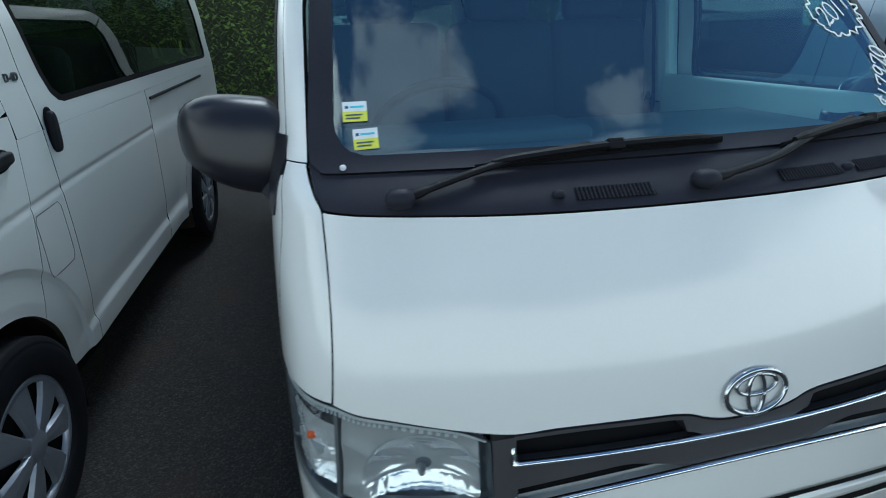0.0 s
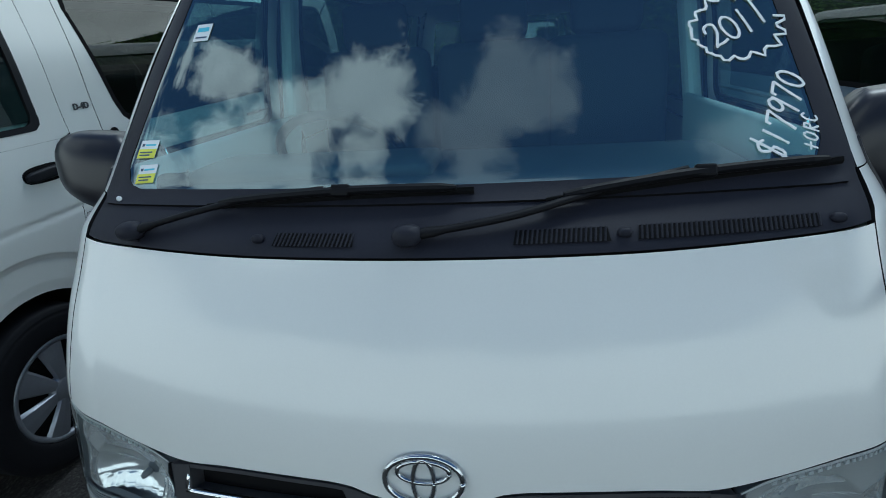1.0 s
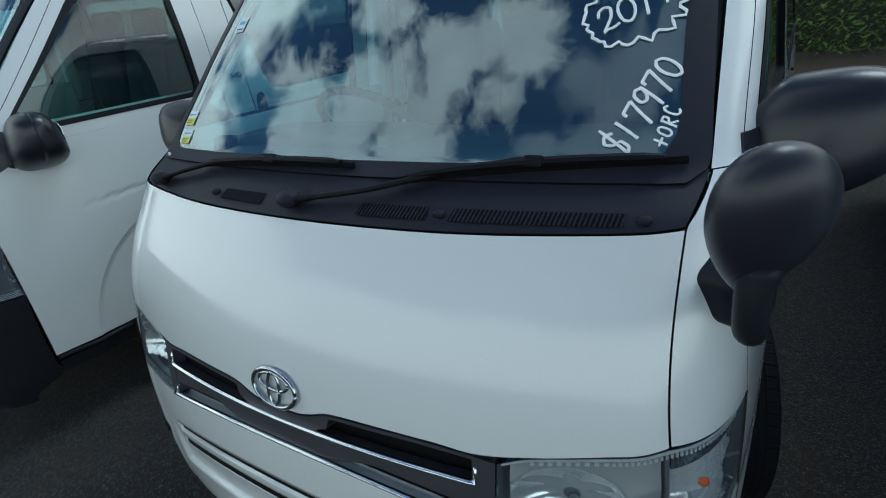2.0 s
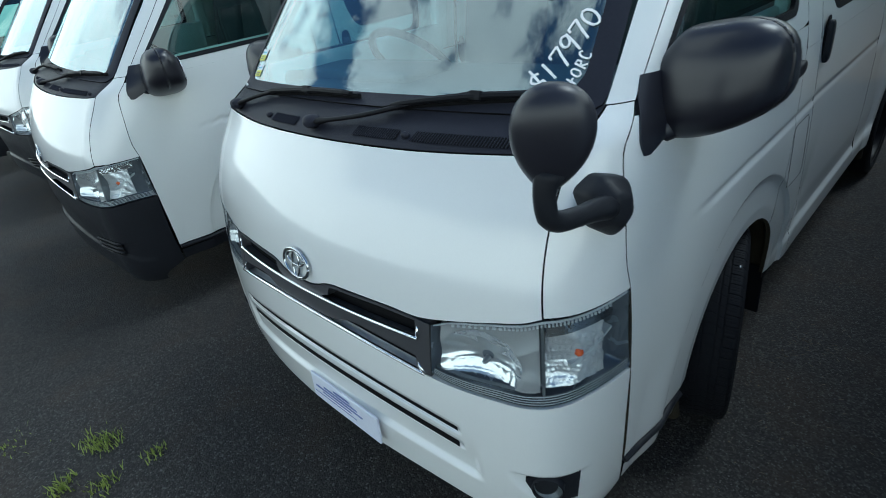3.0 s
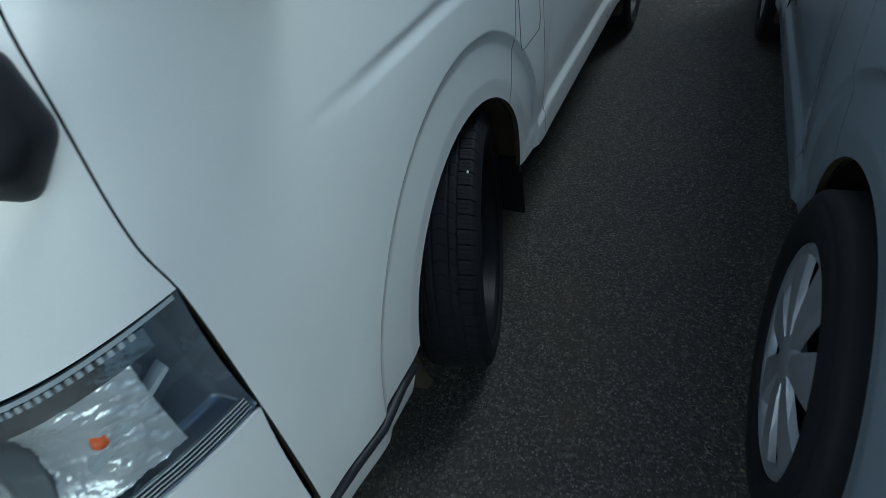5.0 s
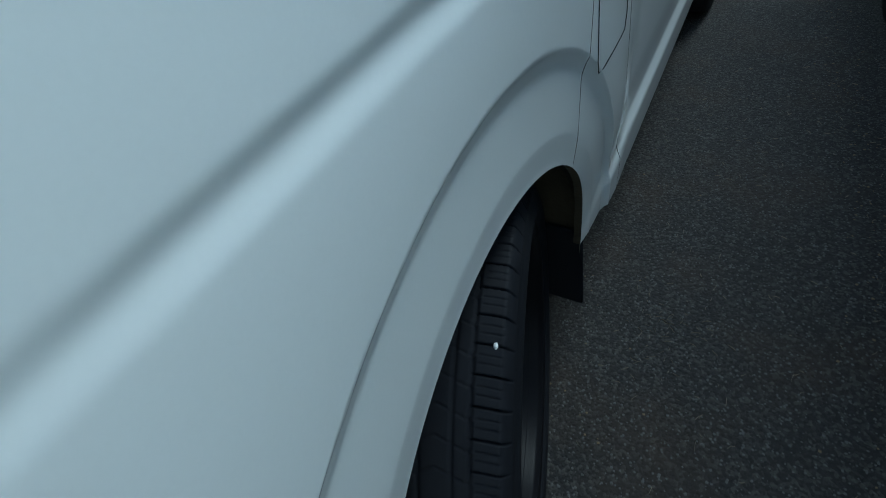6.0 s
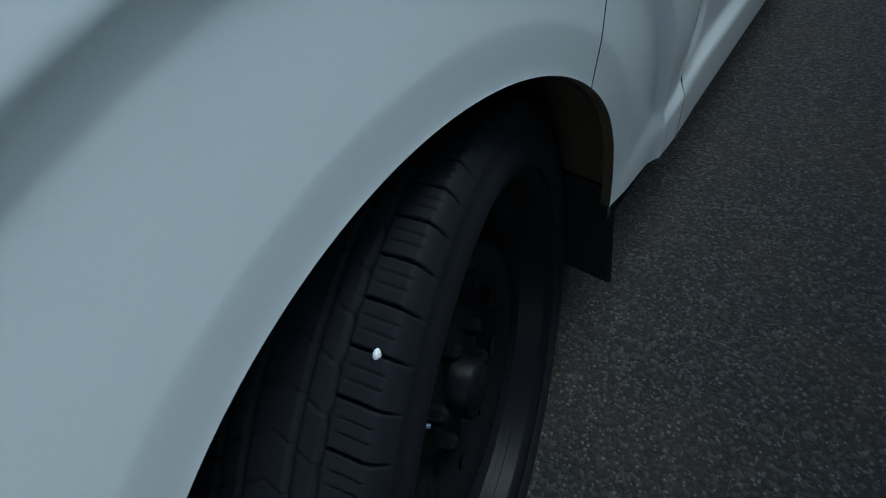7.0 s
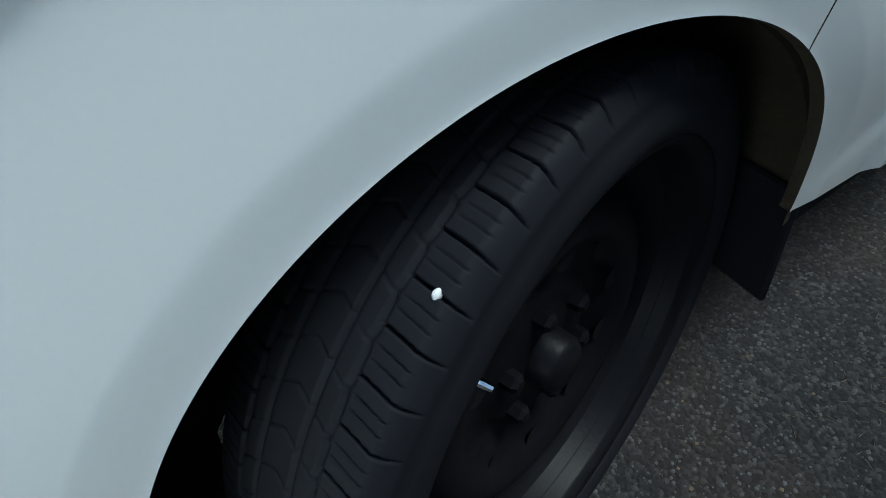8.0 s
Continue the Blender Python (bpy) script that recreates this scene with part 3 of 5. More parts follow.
def van(name, at, label, paint, bumper_mat, arm_mirror=False, covers=True, steer=0., marked=False, badge=False, fine=False, mirror_move=(0, 0, 0), tip=0., group="vans parked in a row"):
    """A one-box van that faces -y; x to its left side, the ground at z = 0, the bumper's middle near y = .13."""
    root = new(name, None)
    tagged(root, label, "van", group)
    N = 61 if fine else 41
    NA = 380 if fine else 180
    G = .0013
    meet = ARCH_Z + math.sqrt(ARCH_R ** 2 - (1.4620 - ARCH_Y) ** 2)
    # bonnet
    low = [(x, float(GRILLE_TOP(abs(x))) + .004) for x in (-.44, -.36, -.25, -.17, -.125, -.095, -.05, 0, .05, .095, .125, .17, .25, .36, .44)]
    low = [(-.736, .898 + .1 * tip), (-.70, .885), (-.66, .876), (-.612, .866), (-.54, .852)] + low + [(.54, .852), (.612, .866), (.66, .876), (.70, .885), (.736, .898 + .1 * tip)]
    bottom = smooth_path([fx(*p) for p in low], N * 2)
    mid = smooth_path([fx(x, 1.05) for x in (-.721, -.5, -.25, 0, .25, .5, .721)], N * 2)
    top = smooth_path([fx(x, z) for x, z in ((-.717, 1.194), (-.60, 1.186), (-.3, 1.180), (0, 1.180), (.3, 1.180), (.60, 1.186), (.717, 1.194))], N * 2)
    patch("bonnet", [bottom, mid, top], 30, skin, paint, root, thick=.012, rim=GAP)
    for s in (1, -1):
        # corner panel between bonnet and door, and the pillar above it
        ends = [np.array(fx(.736, .900 + .1 * tip)), np.array(fx(.721, 1.05)), np.array(fx(.717, 1.194))]
        edge = [(1 - t) * (1 - 2 * t) * ends[0] + 4 * t * (1 - t) * ends[1] + t * (2 * t - 1) * ends[2] for t in np.linspace(0, 1, 14)]
        edge = [fx(float(skin(u, z)[0]) + .0030, z) for u, z in edge]
        inner = smooth_path(edge + [fx(.729, 1.215), fx(.737, 1.245), fx(.738, 1.2585)], 60)
        outer = straight_path([fy(float(SEAM(z)) - G, z) for z in np.linspace(.901 + tip, 1.235, 32)] + [fy(.5785, 1.2585)], 60)
        patch("corner_panel", [inner, outer], 16, skin, paint, root, s, rim=GAP)
        zs = np.linspace(1.2605, 1.83, 24)
        inner = np.array([fx(float(np.interp(z, [1.26, 1.53, 1.83], [.735, .712, .660])), z) for z in zs])
        outer = np.array([fy(.562 + .515 * (z - 1.2355) / .5645 - G * 2, z) for z in zs])
        patch("windscreen_pillar", [inner, outer], 8, skin, paint, root, s)
        # front door
        seam = [(float(SEAM(z)) + G, z) for z in np.linspace(1.235, .385, 44)]
        rim_line = straight_path([(1.4620, meet), (1.485, .75), (1.520, .90), (1.568, 1.08), (1.592, 1.165), (1.598, 1.235), (.59, 1.235)] + seam + [(.822, .375)], NA)
        a0, a1 = math.atan2(meet - ARCH_Z, 1.4620 - ARCH_Y), radians(177)
        arch = np.array([(ARCH_Y + ARCH_R * math.cos(a), ARCH_Z + ARCH_R * math.sin(a)) for a in np.linspace(a0, a1, NA)])
        levels = [.370, .375, .385, .396, .404, .408, .412, .425, .440, .455, .465, .472, .478, .484, .489, .493, .497, .501, .505, .509, .513, .517, .521, .525, .530, .534, .538, .545, .555]
        door = patch("front_door", [arch, rim_line], 1, side, paint, root, s, grid=arch_grid(arch, rim_line, levels, 110 if fine else 26), rim=LINER)
        part("door_strip", tube([side(y, z) * [s, 1, 1] + [s * -.002, 0, 0] for y, z in ((.497, .372), (.58, .366), (.66, .360), (.75, .357), (.812, .356))], .011, 8, 1.2, (s, 0, 0)), BLACK, door, "black rubber sill strip", smooth=True)
        lowl, lowr = straight_path([(.497, .35), (.815, .343)], 20), straight_path([(.499, .295), (.795, .285)], 20)
        patch("front_sill", [lowl, lowr], 5, side, BLACK if bumper_mat is BLACK else paint, root, s, thick=.03)
        w_out, w_in = loop_rect(.562, 1.598, 1.2355, 1.80, .012, 97, .515), loop_rect(.642, 1.490, 1.285, 1.755, .035, 97, .455, .0)
        patch("door_frame", [w_out, w_in], 5, side, paint, door, s, closed=True)
        sl_o, sl_i = loop_rect(.636, 1.496, 1.279, 1.761, .038, 97, .455), loop_rect(.668, 1.468, 1.30, 1.74, .035, 97, .44)
        patch("window_seal", [sl_o, sl_i], 2, side, BLACK, door, s, off=.002, thick=.012, closed=True)
        ga, gb = straight_path([(.650, 1.285), (1.485, 1.285)], 20), straight_path([(1.10, 1.752), (1.485, 1.752)], 20)
        patch("door_window", [ga, gb], 8, side, DOORGLASS, door, s, off=-.008, thick=0).visible_shadow = False
        # sail panel and side mirror
        sa, sb = smooth_path([(.556, 1.160), (.550, 1.185), (.580, 1.25), (.612, 1.30)], 20), smooth_path([(.572, 1.158), (.628, 1.182), (.700, 1.25), (.740, 1.30)], 20)
        patch("mirror_sail", [sa, sb], 8, side, SATIN, door, s, off=.004, thick=.016, rim=SATIN)
        mirror = new("side_mirror", None)
        mirror.parent = root

        def swell(p):
            n = p.x * s / .158
            z = p.z * (1 - 1.5 * min(1, max(0, (-.15 - n) / .85)) ** 1.3) if p.z > 0 else p.z * (1 - .30 * max(0, n) ** 1.5)
            return Vector((p.x, p.y * (1 - .2 * p.z / .1) + (.02 * n * n if p.y < 0 else 0), z + .024 * n))
        mx, my, mz = mirror_move
        close = marked and s < 0
        dome("mirror_shell", (.147, .088, .099) if close else (.160, .090, .108), 3.0, pose(s * (.846 - .012 * close + mx), .722 + my, 1.252 + .016 * marked + mz, 0, 0, s * -12), MIRRORSHELL, mirror, "glossy black mirror housing", 44, swell)
        dome("mirror_glass", (.100, .004, .064), 4.0, pose(s * (.872 + mx), .803 + my, 1.250 + .016 * marked + mz, 0, 0, s * -12), CHROME, mirror, "", 24)
        part("mirror_foot", tube(smooth_path([(s * .790, .610, 1.180), (s * .797, .640, 1.188), (s * (.808 + mx * .5), .670 + my * .5, 1.202), (s * (.830 + mx), .712 + my, 1.226 + mz)], 10).tolist(), [.018, .024, .030, .034, .036, .036, .036, .036, .036, .036], 14, .8, (0, 1, 0)), SATIN, mirror, smooth=True)
        # door furniture
        hy, hz = 1.430, 1.130
        # near-black oval on the skin, the handle hollow's shade as colour
        dome("door_handle_recess", (.092, .034, .004), 3, on_side(hy, hz, s, .001), GAP, door)
        dome("door_handle", (.085, .020, .016), 4, on_side(hy, hz, s, .010) @ pose(0, .002, 0, 0, 0, 3), BLACK, door, "black lever door handle")
        # body between the doors, sliding door, rear quarter
        arc = [(ARCH_Y + ARCH_R * math.cos(a), ARCH_Z + ARCH_R * math.sin(a)) for a in np.linspace(a0 - .006, radians(1), 40)]
        pa = straight_path([(1.5945, 1.165), (1.5705, 1.08), (1.5225, .90), (1.4875, .75), (1.4642, meet - .0015)] + arc, 130)
        pb = straight_path([(1.7585, 1.165), (1.7585, .95), (1.7585, .70), (1.7665, .50), (1.7825, .43), (1.7875, .385), (1.7885, .350)], 130)
        quarter = patch("centre_panel", [pa, pb], 70, side, paint, root, s, rim=LINER)
        if s > 0:
            flap = [(1.532, .75), (1.532, .92), (1.545, .938), (1.70, .938), (1.716, .92), (1.716, .75), (1.70, .728), (1.548, .728), (1.532, .75)]
            ring = np.array([side(np.array(y), np.array(z)) + [.0006, 0, 0] for y, z in straight_path(flap, 70)])
            part("fuel_flap_gap", tube(ring.tolist(), .0011, 6, .5, (1, 0, 0)), GAP, quarter, "fine outline of the fuel flap")
        patch("pillar_panel", [straight_path([(1.6005, 1.1655), (1.7585, 1.1655)], 12), straight_path([(1.6005, 1.82), (1.7585, 1.82)], 12)], 12, side, paint, root, s)
        da = straight_path([(1.7620, 1.165), (1.7620, .70), (1.769, .50), (1.785, .43), (1.790, .385), (1.791, .350)], 50)
        slide = patch("sliding_door", [da, straight_path([(2.85, 1.165), (2.85, .350)], 50)], 22, side, paint, root, s)
        # one long band of dark glass over the sliding door and the rear quarter
        hole = lambda g, r: loop_rect(1.905 - g, 4.50 + g, 1.235 - g, 1.765 + g, r, 129, -.12, -.06)
        patch("window_band_frame", [loop_rect(1.7625, 4.68, 1.1655, 1.82, .006, 129), hole(0, .07)], 5, side, paint, root, s, closed=True)
        patch("window_seal", [hole(.006, .074), hole(-.016, .06)], 2, side, GAP, root, s, off=.001, thick=.008, closed=True)
        for y0, y1, l0, par in ((1.89, 2.848, -.11, slide), (2.856, 4.51, 0, root)):
            patch("side_window", [straight_path([(y0, 1.232), (y1, 1.232)], 20), straight_path([(y0 + l0, 1.768), (y1, 1.768)], 20)], 8, side, TINT, par, s, off=-.004, thick=0)
        # again a dark oval that paints the shade of the hollow
        dome("sliding_handle_recess", (.032, .082, .004), 3, on_side(1.812, 1.150, s, .001), GAP, slide)
        dome("sliding_door_handle", (.022, .068, .014), 4, on_side(1.812, 1.150, s, .008), BLACK, slide, "upright black sliding-door handle")
        ra = straight_path([(2.855, .350), (3.40, .350)] + [(ARCH_Y + 2.57 + ARCH_R * math.cos(a), ARCH_Z + ARCH_R * math.sin(a)) for a in np.linspace(math.pi * 1.02, -.06, 30)] + [(4.15, .33), (4.68, .33)], 110)
        rear = patch("rear_quarter", [ra, straight_path([(2.855, 1.165), (4.68, 1.165)], 110)], 16, side, paint, root, s)
        part("door_track", box(.012, 1.25, .016, .004, pose(s * (float(side(np.array(3.5), np.array(1.12))[0]) + .001), 3.52, 1.120)), BLACK, rear, "dark sliding-door track")
        # wheel housings
        for ay in (ARCH_Y, ARCH_Y + 2.57):
            v, f = [], []
            ring = [(.812, .364), (.810, .380), (.800, .390), (.70, .405), (.50, .41), (.47, .36), (.46, .0)]
            for a in np.linspace(radians(-3), radians(205), 40):
                v += [(s * x, ay + r * math.cos(a), ARCH_Z + r * math.sin(a)) for x, r in ring]
            k = len(ring)
            f = [(i * k + j, i * k + j + 1, (i + 1) * k + j + 1, (i + 1) * k + j) for i in range(39) for j in range(k - 1)]
            mesh_part("wheel_housing", v, f, LINER, root, "dusty brown-black wheel arch liner")
            fl = box(.160, .012, .215, .006, pose(s * .735, ay + .392, .272, 2, 0, s * -5))
            part("mud_flap", fl, RUBBER, root, "black rubber mud flap")
            wheel(root, (s * (.765 if covers else .760), ay + (.0275 if steer and ay < 2 else 0), .335 if not covers else .33), s, steer * s if ay < 2 else 0, covers, fine and s > 0 and ay < 2)
    # roof, rear, underside
    rows = []
    us = None
    for z in np.linspace(1.8035, 1.984, 14):
        half = [(u, z) for u in np.linspace(0, 2, 28)] + [fy(y, z) for y in np.linspace(float(corner(z)[5]) + .1, 4.68, 24)]
        rows.append(skin(*np.array([(-u, q) for u, q in half[:0:-1]] + half).T))
    P = np.array(rows)
    r, n = P.shape[:2]
    v = [tuple(p) for p in P.reshape(-1, 3)]
    f = [(i * n + j, i * n + j + 1, (i + 1) * n + j + 1, (i + 1) * n + j) for i in range(r - 1) for j in range(n - 1)]
    f += [((r - 1) * n + j, (r - 1) * n + j + 1, r * n - 2 - j, r * n - 1 - j) for j in range(n // 2)]
    mesh_part("roof", v, f, paint, root)
    tail = lambda x, z: [x * float(FLANK(z)), 4.68, z]
    zr = np.r_[np.linspace(.33, 1.24, 20), np.linspace(1.28, 1.72, 10), np.linspace(1.76, 1.98, 9)]
    xr = (-1, -.84, -.4, 0, .4, .84, 1)
    f = [(i * 7 + j, i * 7 + j + 1, i * 7 + j + 8, i * 7 + j + 7) for i in range(len(zr) - 1) for j in range(6) if not (19 < i < 29 and 0 < j < 5)]
    tailgate = mesh_part("rear_door", [tail(x, z) for z in zr for x in xr], f, paint, root)
    mesh_part("rear_window", [tail(-.84, 1.28), tail(.84, 1.28), tail(.84, 1.72), tail(-.84, 1.72)], [(0, 1, 2, 3)], TINT, tailgate)
    part("underbody", box(.96, 4.25, .14, .02, pose(0, 2.48, .27)), GAP, root)
    part("floor_side", box(1.60, 1.72, .05, .01, pose(0, 2.48, .315)), GAP, root)
    part("front_floor", box(1.50, .42, .05, .01, pose(0, .56, .32)), GAP, root)
    part("firewall", box(1.52, .02, .80, .0, pose(0, .60, .72)), GAP, root)
    part("radiator_shroud", box(1.20, .03, .48, .0, pose(0, .36, .58)), GAP, root)

    # grille
    gx = np.linspace(-.479, .479, 97)
    up = lambda x: float(GRILLE_TOP(abs(x))) - .001
    bar = lambda x: .791 - .05 * x * x
    low = lambda x: .739 - .21 * x * x
    curve_of = lambda fn, xs: np.array([fx(x, fn(x)) for x in xs])
    grille = new("grille", None)
    grille.parent = root
    # dark sheet behind the bars, shade of the openings put into its colour
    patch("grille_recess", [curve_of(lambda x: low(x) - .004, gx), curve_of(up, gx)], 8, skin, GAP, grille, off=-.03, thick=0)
    patch("grille_top_edge", [curve_of(lambda x: max(bar(x) + .003, up(x) - (.007 if abs(x) > .13 else .03)), gx), curve_of(up, gx)], 2, skin, GRILLE, grille, thick=.03, rim=GRILLE)
    patch("grille_bar", [curve_of(lambda x: low(x) + .004 + .030 * step(.10, .26, abs(x)), gx), curve_of(bar, gx)], 5, skin, GRILLE, grille, thick=.028, rim=GRILLE, label="dark satin grille bar")
    for s in (1, -1):
        ex = np.linspace(.440, .4805, 8)
        patch("grille_end", [curve_of(lambda x: low(x) - .002, ex), curve_of(up, ex)], 5, skin, GRILLE, grille, s, off=.0012, thick=.03, rim=GRILLE)
    for nm, fn, x1 in (("upper_chrome_line", lambda x: bar(x) + .003, .448), ("lower_chrome_line", lambda x: low(x) - .002, .464)):
        pts = []
        for x in np.linspace(-x1, x1, 61):
            p, nor = skin_at(x, fn(x), .003)
            pts.append(p)
        part(nm, tube(pts, .0062, 8, .75), CHROME, grille, "bright chrome trim line", smooth=True)
    for s in (1, -1):
        part("chrome_return", tube([skin_at(s * .448, bar(.448) + .003, .003)[0], skin_at(s * .446, .805, .001)[0], skin_at(s * .444, .822, -.004)[0]], [.005, .004, .002], 8), CHROME, grille, smooth=True)
        part("chrome_return", tube([skin_at(s * .464, low(.464) - .002, .003)[0], skin_at(s * .449, .708, .001)[0], skin_at(s * .440, .726, -.004)[0]], [.005, .004, .002], 8), CHROME, grille, smooth=True)
    # the badge on the bonnet: plain ovals
    m = on_nose(0, .866, .006)
    oval = lambda cx, cy, a, b, n=40: [m @ Vector((cx + a * math.cos(2 * math.pi * k / n), cy + b * math.sin(2 * math.pi * k / n), 0)) for k in range(n + 1)]
    em = new("bonnet_badge", None)
    em.parent = root
    part("outer_oval", tube(oval(0, 0, .063, .042), .0052, 8, 1, m.col[2][:3]), BADGE, em, "chrome oval badge", smooth=True)
    part("inner_oval", tube(oval(0, -.002, .017, .038), .0042, 8, 1, m.col[2][:3]), BADGE, em, smooth=True)
    part("inner_oval", tube(oval(0, .014, .042, .019), .004, 8, 1, m.col[2][:3]), BADGE, em, smooth=True)

    # bumper
    slotted = bumper_mat is not BLACK

    def pockets(p):
        x, z = np.abs(p[..., 0]), p[..., 2]
        d = 0 * x
        for c in (.608, .552):
            v = z - c + .22 * x * x
            d = d + .0096 * np.clip((v + .0132) / .0012, 0, 1) * np.clip((.0118 - v) / .0010, 0, 1) * (1 - step(.53, .545, x)) * slotted
        ledge = .470 - .20 * x * x
        d = d + .014 * step(ledge - .020, ledge, z) * (1 - step(ledge, ledge + .16, z)) * (1 - step(.56, .60, x))
        fog = step(.66, .705, x) * (1 - step(.795, .815, x)) * step(.405 - .75 * (x - .705), .440 - .75 * (x - .705), z) * (1 - step(.462, .480, z))
        return d + .010 * fog
    tops = [fx(x, z) for x, z in ((0, .731), (.15, .726), (.30, .711), (.42, .693), (.48, .684), (.54, .678), (.60, .676), (.68, .679), (.756, .684), (.80, .690 + .3 * tip))] + [fy(.36, .692 + .5 * tip), fy(.42, .690 + .75 * tip), fy(float(SEAM(.70)) - G, .686 + tip)]
    bots = [fx(x, z) for x, z in ((0, .334), (.15, .332), (.30, .325), (.40, .315), (.50, .296), (.59, .272), (.66, .235), (.72, .205), (.76, .198))] + [fy(.38, .215), fy(float(SEAM(.30)) - G, .290)]
    mirror_pts = lambda k: [(-u, z) for u, z in k[:0:-1]] + k
    nb = 181 if fine else 101
    foot, head = smooth_path(mirror_pts(bots), nb), smooth_path(mirror_pts(tops), nb)

    def slot_line(c):
        """Height of a slot along the bumper, over the bumper's columns."""
        z = np.full(nb, c)
        for _ in range(4):
            k = (z - foot[:, 1]) / (head[:, 1] - foot[:, 1])
            z = c - .22 * skin(foot[:, 0] + (head[:, 0] - foot[:, 0]) * k, z)[..., 0] ** 2
        return z
    # rows that run along the slots
    lips = (-.0152, -.0132, -.0126, -.0120, -.004, .004, .0108, .0118, .0140)
    lower, upper = slot_line(.552), slot_line(.608)
    n0, n1 = (44, 16) if fine else (20, 8)
    levels = [foot[:, 1] + (lower - .0152 - foot[:, 1]) * k for k in np.linspace(0, 1, n0, endpoint=False)] + [lower + v for v in lips]
    levels += [lower + .0140 + (upper - lower - .0292) * k for k in (.25, .5, .75)] + [upper + v for v in lips]
    levels += [upper + .0140 + (head[:, 1] - upper - .0140) * k for k in np.linspace(0, 1, n1 + 1)[1:]]
    share = [(z - foot[:, 1]) / (head[:, 1] - foot[:, 1]) for z in levels]
    rows = np.array([np.stack([foot[:, 0] + (head[:, 0] - foot[:, 0]) * k, z], -1) for k, z in zip(share, levels)])
    bump = patch("front_bumper", [foot, head], len(levels) - 1, skin, bumper_mat, root, thick=.045, rim=bumper_mat, dent=pockets, grid=rows)
    if slotted:
        for c in (.608, .552):
            xs = np.linspace(-.532, .532, 61)
            # black strip inside the shallow groove, painted as the slot's shade
            patch("bumper_slot", [np.array([fx(x, c - .0119 - .22 * x * x) for x in xs]), np.array([fx(x, c + .0107 - .22 * x * x) for x in xs])], 2, skin, GAP, bump, thick=0, dent=lambda p: .0080 + 0 * p[..., 0])
    for s in (1, -1):
        if bumper_mat is BLACK:
            xs = np.linspace(.52, .735, 14)
            # no hole is cut: a near-black patch paints the opening's shade
            slot = patch("bumper_opening", [np.array([fx(x, .405) for x in xs]), np.array([fx(x, .487) for x in xs])], 4, skin, GAP, bump, s, off=.0015, thick=0)
            for z in (.425, .452, .478):
                part("opening_bar", tube([skin_at(s * x, z, .004)[0] for x in xs], .006, 8, .8), BLACK, slot, smooth=True)
            continue
        fa = smooth_path([fx(.704, .449), fx(.720, .415), fx(.75, .395), fx(.789, .376)], 14)
        fb = smooth_path([fx(.705, .463), fx(.735, .475), fx(.765, .484), fx(.798, .492)], 14)
        pod = patch("fog_lamp_surround", [fa, fb], 6, skin, BLACK, bump, s, off=.0, thick=.03, dent=lambda p: .004 + 0 * p[..., 0], label="black fog lamp surround")
        p, nor = skin_at(s * .750, .438, .004)
        q = Vector((s * .55, -1, .05)).to_track_quat("X", "Z").to_matrix().to_4x4()
        mm = Matrix.Translation(p) @ q
        part("fog_lamp_ring", lathe([(-.02, .038), (.003, .038), (.006, .0365), (.004, .0345), (-.012, .033)], 32, mm), BLACK, pod, smooth=True)
        part("fog_reflector", lathe([(-.003, .033), (-.014, .022), (-.020, 0)], 24, mm), LAMPGREY, pod, smooth=True)
        part("fog_lens", lathe([(.002, .034), (.007, .018), (.009, 0)], 24, mm), LENS, pod, smooth=True)
    # plate: writing that cannot be read
    pl = marked and part("number_plate", box(.34, .008, .096, .006, pose(.105, .140, .418, -4)), PLATE, root, "white plate with unreadable blue lines", )
    for k, (w, dz) in enumerate(() if not marked else ((.08, .032), (.17, .019), (.24, .006), (.15, -.007), (.22, -.020), (.12, -.033))):
        part("plate_line", box(w, .002, .0045, 0, pose(.105 - .012 * k, .1355, .418 + dz, -4)), PLATEINK, pl)

    # headlamps
    for s in (1, -1):
        lamp = new("headlamp", None)
        lamp.parent = root
        hb = [fx(.481, .697), fx(.53, .686), fx(.588, .682), fx(.67, .684), fx(.756, .690), fx(.80, .697 + .3 * tip)] + [fy(y, z) for y, z in ((.36, .699 + .5 * tip), (.42, .697 + .75 * tip), (float(SEAM(.70)) - G, .693 + tip))]
        ua, ub = ux(.743, .895), uy(float(SEAM(.897)) - G, .897)
        ht = [fx(.483, .826), fx(.53, .846), fx(.606, .862), fx(.66, .8725), fx(.70, .8815), fx(.743, .8942 + .1 * tip)] + [(ua + (ub - ua) * k, .8942 + .005 * k + tip * (.1 + .9 * k)) for k in (.2, .4, .6, .8, 1.)]
        a, b = smooth_path(hb, 91), smooth_path(ht, 91)
        inset = lambda f: a + (b - a) * f
        cell = lambda i0, i1, f0, f1, rows: np.array([inset(f)[i0:i1] for f in np.linspace(f0, f1, rows)])
        mid = 46
        patch("lamp_lens", [a, b], 8, skin, LENS, lamp, s, off=.001, thick=0, label="slightly hazed clear lens").visible_shadow = False
        # a shallow tub whose edge meets the lens
        full = cell(0, 91, 0, 1, 41)
        ii, jj = np.meshgrid(np.arange(41) / 40, np.arange(91) / 90, indexing="ij")
        near = np.minimum.reduce([ii * .16, (1 - ii) * .16, jj * .44, (1 - jj) * .44])
        bowl("lamp_housing", full, lambda p: .003 + .052 * step(.0, .012, near), LAMPSHELL, lamp, s)
        # main reflector: a dish cut off by its frame, ribbed at its foot
        m0 = cell(3, mid - 2, .155, .95, 61)

